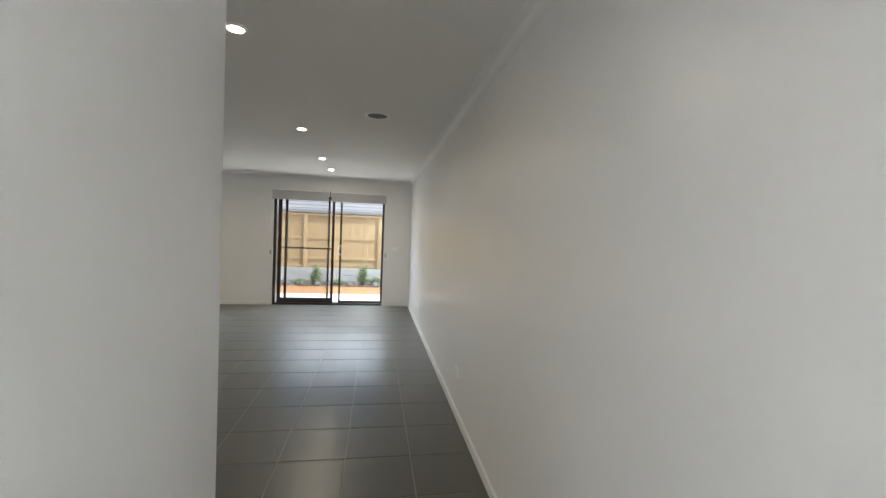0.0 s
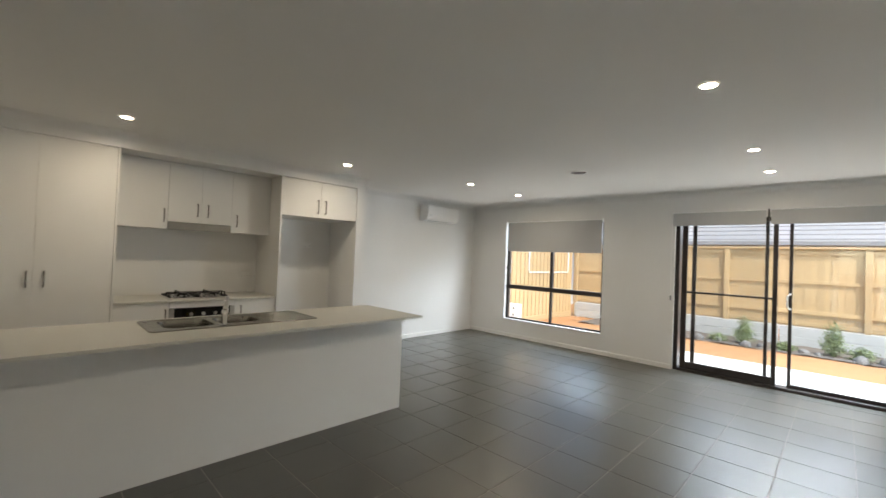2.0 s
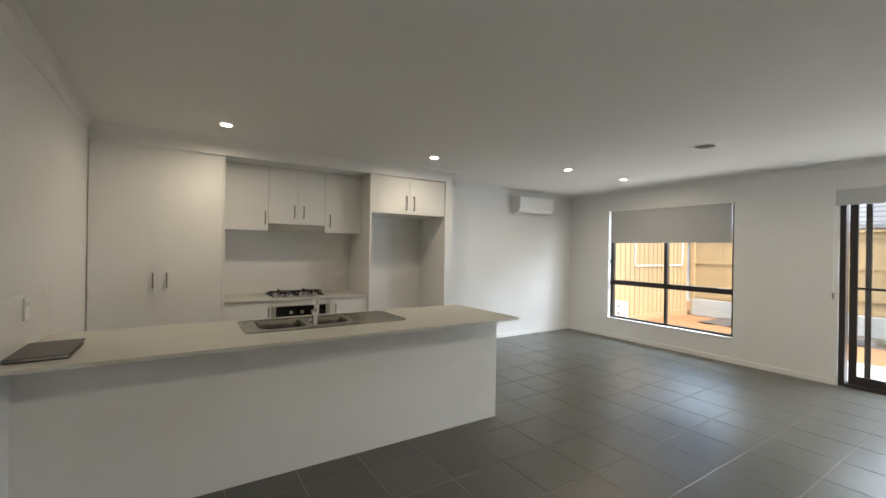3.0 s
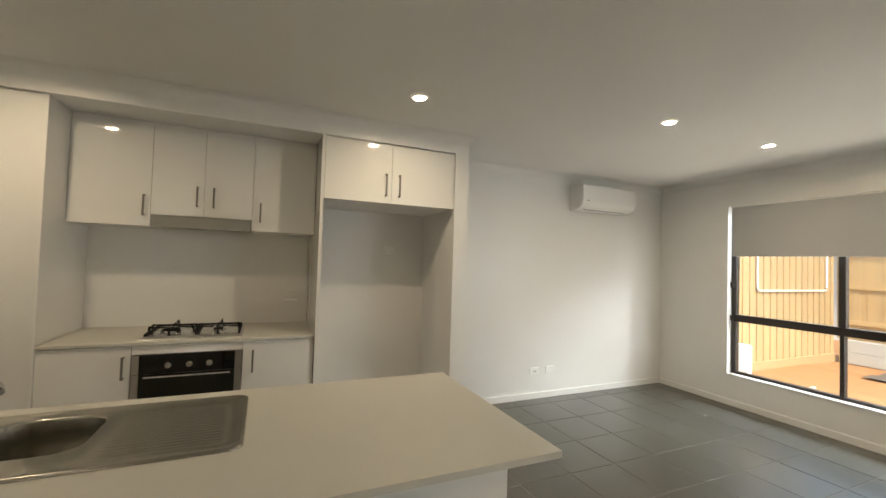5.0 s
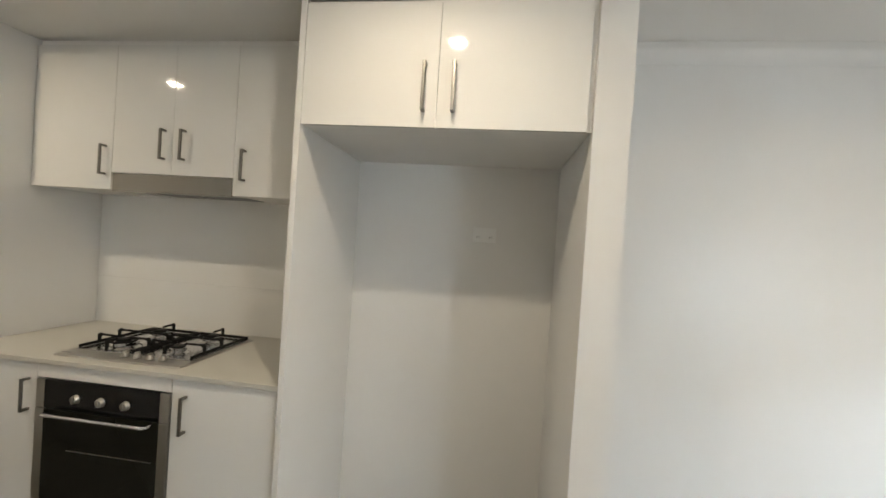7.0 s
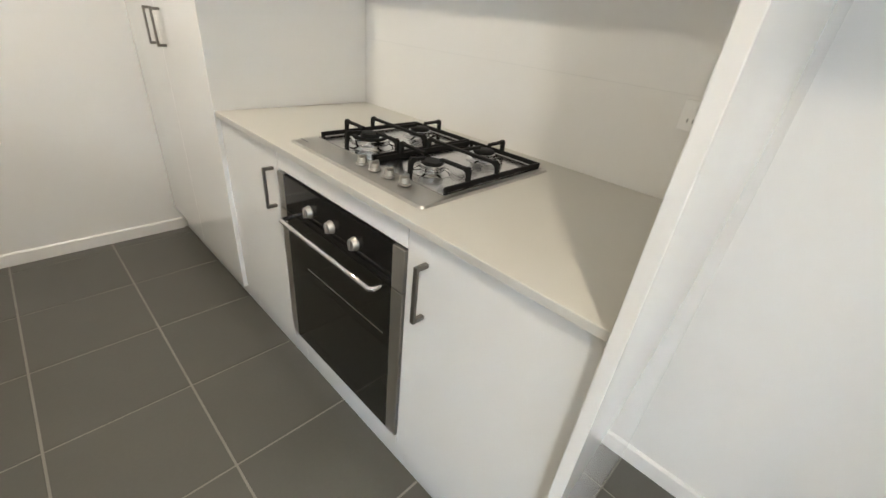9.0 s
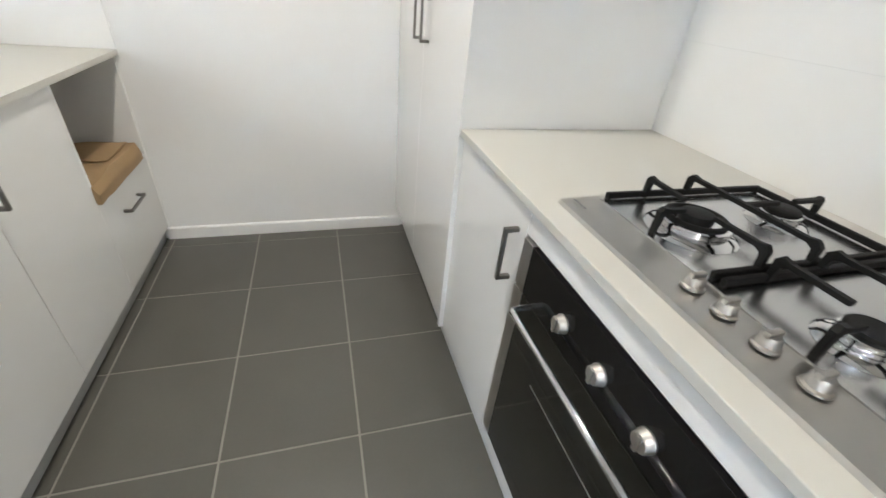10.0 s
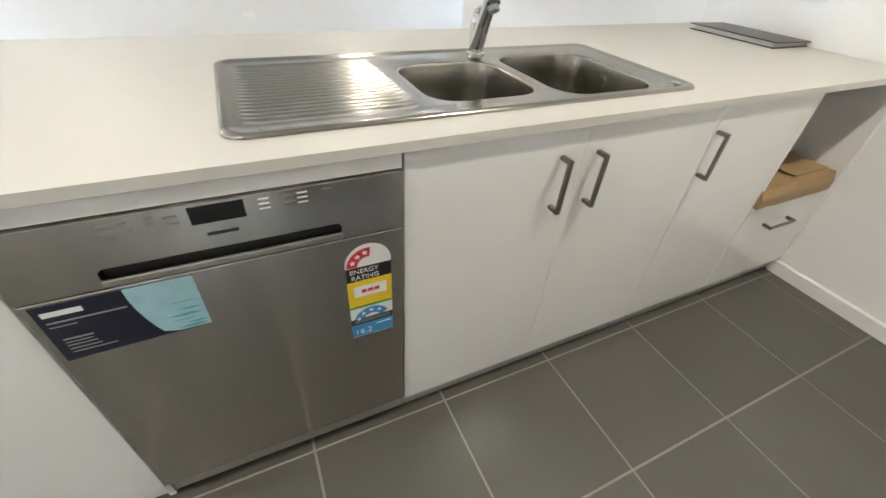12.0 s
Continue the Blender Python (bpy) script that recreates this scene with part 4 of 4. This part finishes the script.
for a in (0.39, 0.94, 1.54, 2.14):
    star(EC + 0.032 * math.cos(a), 0.480 + 0.032 * math.sin(a), 0.006)
quad("band", LABEL_BLACK, E0, E1, 0.474, 0.492, 0.0006)
quad("band", LABEL_BLUE, E0, E1, 0.434, 0.4738)
for z in (0.481, 0.487):
    quad("print_bar", PRINT, 3.205, 3.29, z - 0.001, z + 0.001, 0.0011)
quad("print_bar", LABEL_WHITE, 3.205, 3.24, 0.462, 0.465, 0.001)
for words, size, y, z, mat in (("ENERGY", 0.0165, 3.290, 0.627, LABEL_WHITE), ("RATING", 0.0165, 3.288, 0.610, LABEL_WHITE), ("16.2", 0.024, 3.292, 0.442, LABEL_WHITE)):
    lettering("lettering", words, size, Matrix(((0, 0, -1, L - 0.0012), (-1, 0, 0, y), (0, 1, 0, z), (0, 0, 0, 1))), mat, el)

# ---- loose things on the island ----
fo = thing("document_folder", -2.77, 1.42, 0.9, "dark covered document folder lying on the worktop", "folder")
part("back_cover", boxed(-2.990, -2.610, 1.312, 1.538, 0.9002, 0.9035, bevel=0.001), FOLDER, fo)
part("page_block", boxed(-2.978, -2.626, 1.318, 1.526, 0.9037, 0.917, bevel=0.001), PAPER, fo, "stack of white pages")
bm = boxed(-2.994, -2.606, 1.312, 1.540, 0.9172, 0.9212, bevel=0.0015)
bmesh.ops.rotate(bm, verts=bm.verts[:], cent=(-2.8, 1.312, 0.9172), matrix=Matrix.Rotation(radians(0.8), 3, "X"))
part("front_cover", bm, FOLDER, fo)
pk = thing("paper_parcel", -3.24, 1.6, 0.468, "brown paper wrapped parcel lying in the nook", "parcel")
bm = boxed(-3.368, -3.13, 1.385, 1.838, 0.4685, 0.540)
bmesh.ops.subdivide_edges(bm, edges=bm.edges[:], cuts=7, use_grid_fill=True)
for v in bm.verts:
    low = v.co.z < 0.4686
    v.co.x += 0.016 * max(0.0, (v.co.z - 0.50) / 0.04) if v.co.x < -3.36 else 0
    n = noise.noise_vector(v.co * 13) + 0.6 * noise.noise_vector(v.co * 31)
    v.co += Vector((0.006 * n.x, 0.008 * n.y, 0.010 * n.z))
    v.co.z = 0.4685 if low else max(v.co.z, 0.4685)
    v.co.x = max(v.co.x, -3.376)
part("wrapping", smooth(bm, 25), CARD, pk)
bm = boxed(-3.33, -3.16, 1.40, 1.62, 0.5400, 0.5435)
bmesh.ops.subdivide_edges(bm, edges=bm.edges[:], cuts=4, use_grid_fill=True)
for v in bm.verts:
    v.co.z += 0.004 + 0.010 * noise.noise(v.co * 15)
part("flap", smooth(bm, 25), CARD, pk, "loose folded paper flap")

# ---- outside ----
# lamps added over the yard, standing in for sky at window and door
sky_lamp(W_X0, W_X1, 0.7, (10.3, 3.3), (7.0, 0.8), WINDOW_POWER, (0.6, 0.8, 1.0))
sky_lamp(D_X0, D_X1, 0.7, (10.3, 3.3), (7.0, 0.8), DOOR_POWER, (0.84, 0.92, 1.0))
# fill lamp added out of view beside the door, aimed at the west wall
side = new("side_fill_lamp", bpy.data.lights.new("side_fill_lamp", "AREA"))
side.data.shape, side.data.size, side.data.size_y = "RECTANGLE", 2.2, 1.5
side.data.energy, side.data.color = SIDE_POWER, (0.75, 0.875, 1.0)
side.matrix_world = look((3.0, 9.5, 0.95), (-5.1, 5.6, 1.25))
# unseen lamp added above the fence; makes the slanting patch below the blind
slant = new("slant_fill_lamp", bpy.data.lights.new("slant_fill_lamp", "AREA"))
slant.data.shape, slant.data.size, slant.data.size_y = "RECTANGLE", 1.6, 0.7
slant.data.energy, slant.data.color = SLANT_POWER, (0.75, 0.875, 1.0)
slant.matrix_world = look((1.6, 12.4, 3.15), (-5.1, 6.6, 1.0))
for x0, x1, y, z, deep, power in ((W_X0, W_X1, 8.82, -0.02, 0.75, BOUNCE_POWER), (D_X0, D_X1, 8.56, -0.065, 0.34, 0.7 * BOUNCE_POWER)):
    # upward lamp hidden just outside each opening, added in place of sunlit ground bounce
    up = new("bounce_fill_lamp", bpy.data.lights.new("bounce_fill_lamp", "AREA"))
    up.data.shape, up.data.size, up.data.size_y, up.data.energy, up.data.color = "RECTANGLE", x1 - x0, deep, power, (1.0, 0.94, 0.86)
    up.matrix_world = pose((x0 + x1) / 2, y, z, 180, 0, 0)
# narrowed lamp added behind the hall end to brighten the hallway walls
entry = new("entry_fill_lamp", bpy.data.lights.new("entry_fill_lamp", "AREA"))
entry.data.shape, entry.data.size, entry.data.size_y, entry.data.spread = "RECTANGLE", 0.88, 2.0, radians(84)
entry.data.energy, entry.data.color = ENTRY_POWER, (0.93, 0.97, 1.0)
entry.matrix_world = look((0.59, YH - 0.35, 1.15), (1.19, YH + 0.3, 1.15))
GZ = -0.1
solid("ground", boxed(-400, 400, -400, 900, -0.6, GZ - 0.03), SOIL, "bare orange earth round the house", kind="structure")
solid("patio", boxed(-2.2, 3.0, YB + T + 0.001, 10.12, -0.2, GZ + 0.02, bevel=0.004), CONCRETE, "pale concrete patio slab outside the sliding door", kind="structure")


def earth(name, x0, x1, y0, y1, z, mat, label, rough, seed):
    bm = bmesh.new()
    bmesh.ops.create_grid(bm, x_segments=90, y_segments=40, size=0.5)
    for v in bm.verts:
        x, y = x0 + (v.co.x + 0.5) * (x1 - x0), y0 + (v.co.y + 0.5) * (y1 - y0)
        v.co = (x, y, z + rough * noise.fractal(Vector((x * 3, y * 3, seed)), 1.0, 2.0, 4))
    solid(name, smooth(bm, 180), mat, label, kind="structure")


earth("garden_ground", -5.4, 4.0, YB + T - 0.05, 12.3, GZ - 0.01, SOIL, "raked orange soil yard", 0.012, 1)
earth("garden_bed", -4.6, 4.0, 11.75, 12.93, GZ + 0.01, MULCH, "dark mulched garden bed below the fence", 0.03, 7)

YF = 13.0
bf = thing("back_fence", -0.7, YF, GZ, "tan timber paling fence with rails and posts", "fence")
for x in (-5.3, -3.9, -1.653, 0.59, 2.85):
    part("post", boxed(x - 0.05, x + 0.05, YF - 0.06, YF - 0.001, GZ, 1.90, bevel=0.004), TIMBER, bf)
for z in (0.36, 0.60, 1.22, 1.82):
    for a, b in ((-5.25, -3.95), (-3.85, -1.703), (-1.603, 0.54), (0.64, 2.8)):
        part("rail", boxed(a, b, YF - 0.025, YF - 0.001, z - 0.04, z + 0.035, bevel=0.003), TIMBER, bf)
part("capping", boxed(-5.4, 4.0, YF - 0.075, YF + 0.04, 1.90, 1.94, bevel=0.004), TIMBER, bf)
me = mesh_of("paling", boxed(-0.052, 0.052, 0, 0.014, 0, 1.60), TIMBER)
for k in range(92):
    ob = tagged(new("paling", me))
    ob.parent = bf
    ob.location = Vector((-5.35 + k * 0.1015, YF + 0.001 + 0.006 * (k % 2), 0.30)) - bf.location
for k in range(4):
    for z in (GZ - 0.02, GZ + 0.185):
        solid("retaining_sleeper", boxed(-5.3 + k * 2.3, -3.02 + k * 2.3, YF - 0.07, YF + 0.03, z, z + 0.2, bevel=0.006), SLEEPER, "pale grey concrete retaining sleeper under the fence", "sleeper", group="retaining sleepers")

XSF = -5.45
sf = thing("side_fence", XSF, 10.7, GZ, "tall tan timber paling side fence", "fence")
me2 = mesh_of("paling", boxed(0, 0.016, -0.05, 0.05, 0, 1.95), TIMBER)
for k in range(50):
    ob = new("paling", me2)
    ob.parent = sf
    ob.location = Vector((XSF + (0.016 if k % 2 else 0.0), 8.42 + k * 0.091, GZ + 0.06)) - sf.location
part("plinth", boxed(XSF - 0.02, XSF + 0.05, 8.36, YF - 0.07, GZ - 0.04, GZ + 0.12, bevel=0.003), TIMBER, sf)
part("rail", boxed(XSF - 0.06, XSF - 0.001, 8.36, YF - 0.07, 1.4, 1.48), TIMBER, sf)
part("rail", boxed(XSF - 0.06, XSF - 0.001, 8.36, YF - 0.07, 0.4, 0.48), TIMBER, sf)

cl = thing("clothesline", XSF + 0.05, 11.4, 1.15, "white folding clothesline frame on the side fence", "clothesline")
xk = XSF + 0.045
part("frame", smooth(tube(bmesh.new(), [(xk, 10.62, 1.85), (xk, 10.62, 1.19), (xk, 10.66, 1.14), (xk, 12.62, 1.14), (xk, 12.66, 1.19), (xk, 12.66, 1.85)], 0.014, 10)), PLASTIC, cl)
for y in (10.62, 12.66):
    part("bracket", boxed(XSF + 0.018, xk + 0.012, y - 0.03, y + 0.03, 1.78, 1.86, bevel=0.003), PLASTIC, cl)
cd = thing("service_box", -5.03, 9.8, GZ, "white outdoor service box beside the fence", "service box")
part("casing", boxed(-5.2, -4.87, 9.45, 9.54, GZ + 0.03, 0.45, bevel=0.012), PLASTIC, cd)
for y in (9.47,):
    part("foot", boxed(-5.18, -4.89, y, y + 0.05, GZ - 0.04, GZ + 0.032), GREY, cd)
for z in (0.18, 0.33):
    part("vent_mark", boxed(-5.05, -5.0, 9.4475, 9.4505, z, z + 0.05), GREY, cd)
for k, (x, y, s) in enumerate(((-4.72, 9.95, 0.05), (-4.55, 10.3, 0.035), (-3.9, 10.1, 0.03))):
    bm = bmesh.new()
    bmesh.ops.create_icosphere(bm, subdivisions=2, radius=s, matrix=pose(x, y, GZ + 0.01))
    for v in bm.verts:
        v.co += 0.3 * s * noise.noise_vector(v.co * 20 + Vector((k, 0, 0)))
        v.co.z = GZ + (v.co.z - GZ) * 0.5
    solid("pale_stone", smooth(bm, 60), CONCRETE, "small pale stone lying on the orange soil", "stone", group="loose stones")
for k in range(14):
    random.seed(50 + k)
    x, y, s = -2.9 + k * 0.42 + random.uniform(-0.12, 0.12), random.uniform(11.85, 12.0), random.uniform(0.06, 0.13)
    bm = bmesh.new()
    bmesh.ops.create_icosphere(bm, subdivisions=2, radius=s, matrix=pose(x, y, GZ + 0.02))
    for v in bm.verts:
        v.co += 0.35 * s * noise.noise_vector(v.co * 9 + Vector((k, 2, 0)))
    solid("edging_rock", smooth(bm, 50), STONE_GREY, "rough grey rock edging the garden bed", "rock", group="garden rocks")


def plant(x, y, z, wide, high, leaves, seed, label):
    rnd = random.Random(seed)
    ob = thing("shrub", x, y, z, label, "shrub", "garden shrubs")
    stems, bm = bmesh.new(), bmesh.new()
    for k in range(leaves):
        a, lean = rnd.uniform(0, 2 * math.pi), rnd.uniform(0.05, 1.0)
        tip = Vector((x + wide * lean * math.cos(a), y + wide * lean * math.sin(a), z + high * (1.05 - 0.75 * lean * lean) * rnd.uniform(0.6, 1.05)))
        root = Vector((x + 0.03 * math.cos(a), y + 0.03 * math.sin(a), z))
        if k % 8 == 0:
            tube(stems, [root, root.lerp(tip, 0.5) + Vector((0, 0, high * 0.08)), tip], [0.006, 0.004, 0.002], 5)
        for q in range(5):
            p = root.lerp(tip, rnd.uniform(0.35, 1.0)) + Vector((rnd.gauss(0, 0.02), rnd.gauss(0, 0.02), rnd.gauss(0, 0.02)))
            way = Vector((rnd.gauss(0, 1), rnd.gauss(0, 1), rnd.gauss(0.5, 0.7))).normalized()
            side = way.cross(Vector((rnd.gauss(0, 1), rnd.gauss(0, 1), rnd.gauss(0, 1)))).normalized()
            n, w = rnd.uniform(0.03, 0.06), rnd.uniform(0.007, 0.014)
            vs = [bm.verts.new(p), bm.verts.new(p + way * n * 0.5 + side * w), bm.verts.new(p + way * n), bm.verts.new(p + way * n * 0.5 - side * w)]
            bm.faces.new(vs)
    part("stems", stems, LEAF, ob)
    part("foliage", bm, LEAF, ob)


plant(-1.19, 12.15, GZ, 0.24, 0.56, 220, 3, "bushy grey-green garden shrub in the mulch")
plant(0.135, 12.15, GZ, 0.22, 0.64, 240, 4, "upright green garden shrub in the mulch")
plant(0.50, 12.05, GZ, 0.26, 0.24, 150, 5, "low spreading green ground cover plant")
plant(-0.55, 12.05, GZ, 0.24, 0.15, 120, 6, "low spreading green ground cover plant")
plant(-1.62, 12.05, GZ, 0.24, 0.16, 120, 8, "low spreading green ground cover plant")

nh = thing("neighbour_house", -1, 18, GZ, "neighbouring house with a pale grey tiled roof", "house")
part("wall", boxed(-12, 10, 16.0, 24.0, GZ - 0.05, 2.3), RENDERED, nh)
part("roof", extrude(bmesh.new(), [(-12.4, 15.5, 2.2), (-12.4, 20.0, 4.0), (-12.4, 24.5, 2.2), (-12.4, 24.5, 2.1), (-12.4, 15.5, 2.1)], (22.8, 0, 0)), ROOF, nh)
for k in range(12):
    y, z = 15.6 + k * 0.36, 2.2 + (0.1 + k * 0.36) * 0.4
    part("roof_batten", boxed(-12.4, 10.4, y, y + 0.04, z - 0.01, z + 0.03), ROOF, nh)

# ---- floor tiles ----
PITCH, GAP = 0.41, 0.0068


def tile_bm(w, h):
    bm = bmesh.new()
    c = 0.0007
    low = [bm.verts.new(p) for p in ((0, 0, -0.006), (w, 0, -0.006), (w, h, -0.006), (0, h, -0.006))]
    mid_ = [bm.verts.new(p) for p in ((0, 0, -c), (w, 0, -c), (w, h, -c), (0, h, -c))]
    top = [bm.verts.new(p) for p in ((c, c, 0), (w - c, c, 0), (w - c, h - c, 0), (c, h - c, 0))]
    for a, b in ((low, mid_), (mid_, top)):
        for i in range(4):
            bm.faces.new((a[i], a[(i + 1) % 4], b[(i + 1) % 4], b[i]))
    bm.faces.new(top)
    return bm


tiles = {}
for i in range(-5, 14):
    for j in range(-13, 16):
        x0, y0 = -3.774 + i * PITCH + GAP / 2, 2.213 + j * PITCH + GAP / 2
        x1, y1 = x0 + PITCH - GAP, y0 + PITCH - GAP
        x0, x1, y0, y1 = max(x0, XL), min(x1, XR), max(y0, YH), min(y1, YB)
        if x1 - x0 < 0.004 or y1 - y0 < 0.004:
            continue
        if x1 <= XH and y1 <= YS:
            continue
        if (x1 < -4.6 and y1 < 3.83) or (x0 > -3.31 and x1 < XB and y1 < YE):
            continue
        key = (round(x1 - x0, 3), round(y1 - y0, 3))
        if key not in tiles:
            tiles[key] = mesh_of("tile", tile_bm(*key), TILE)
        ob = new("tile", tiles[key])
        ob.parent, ob.location = floor, (x0, y0, 0)
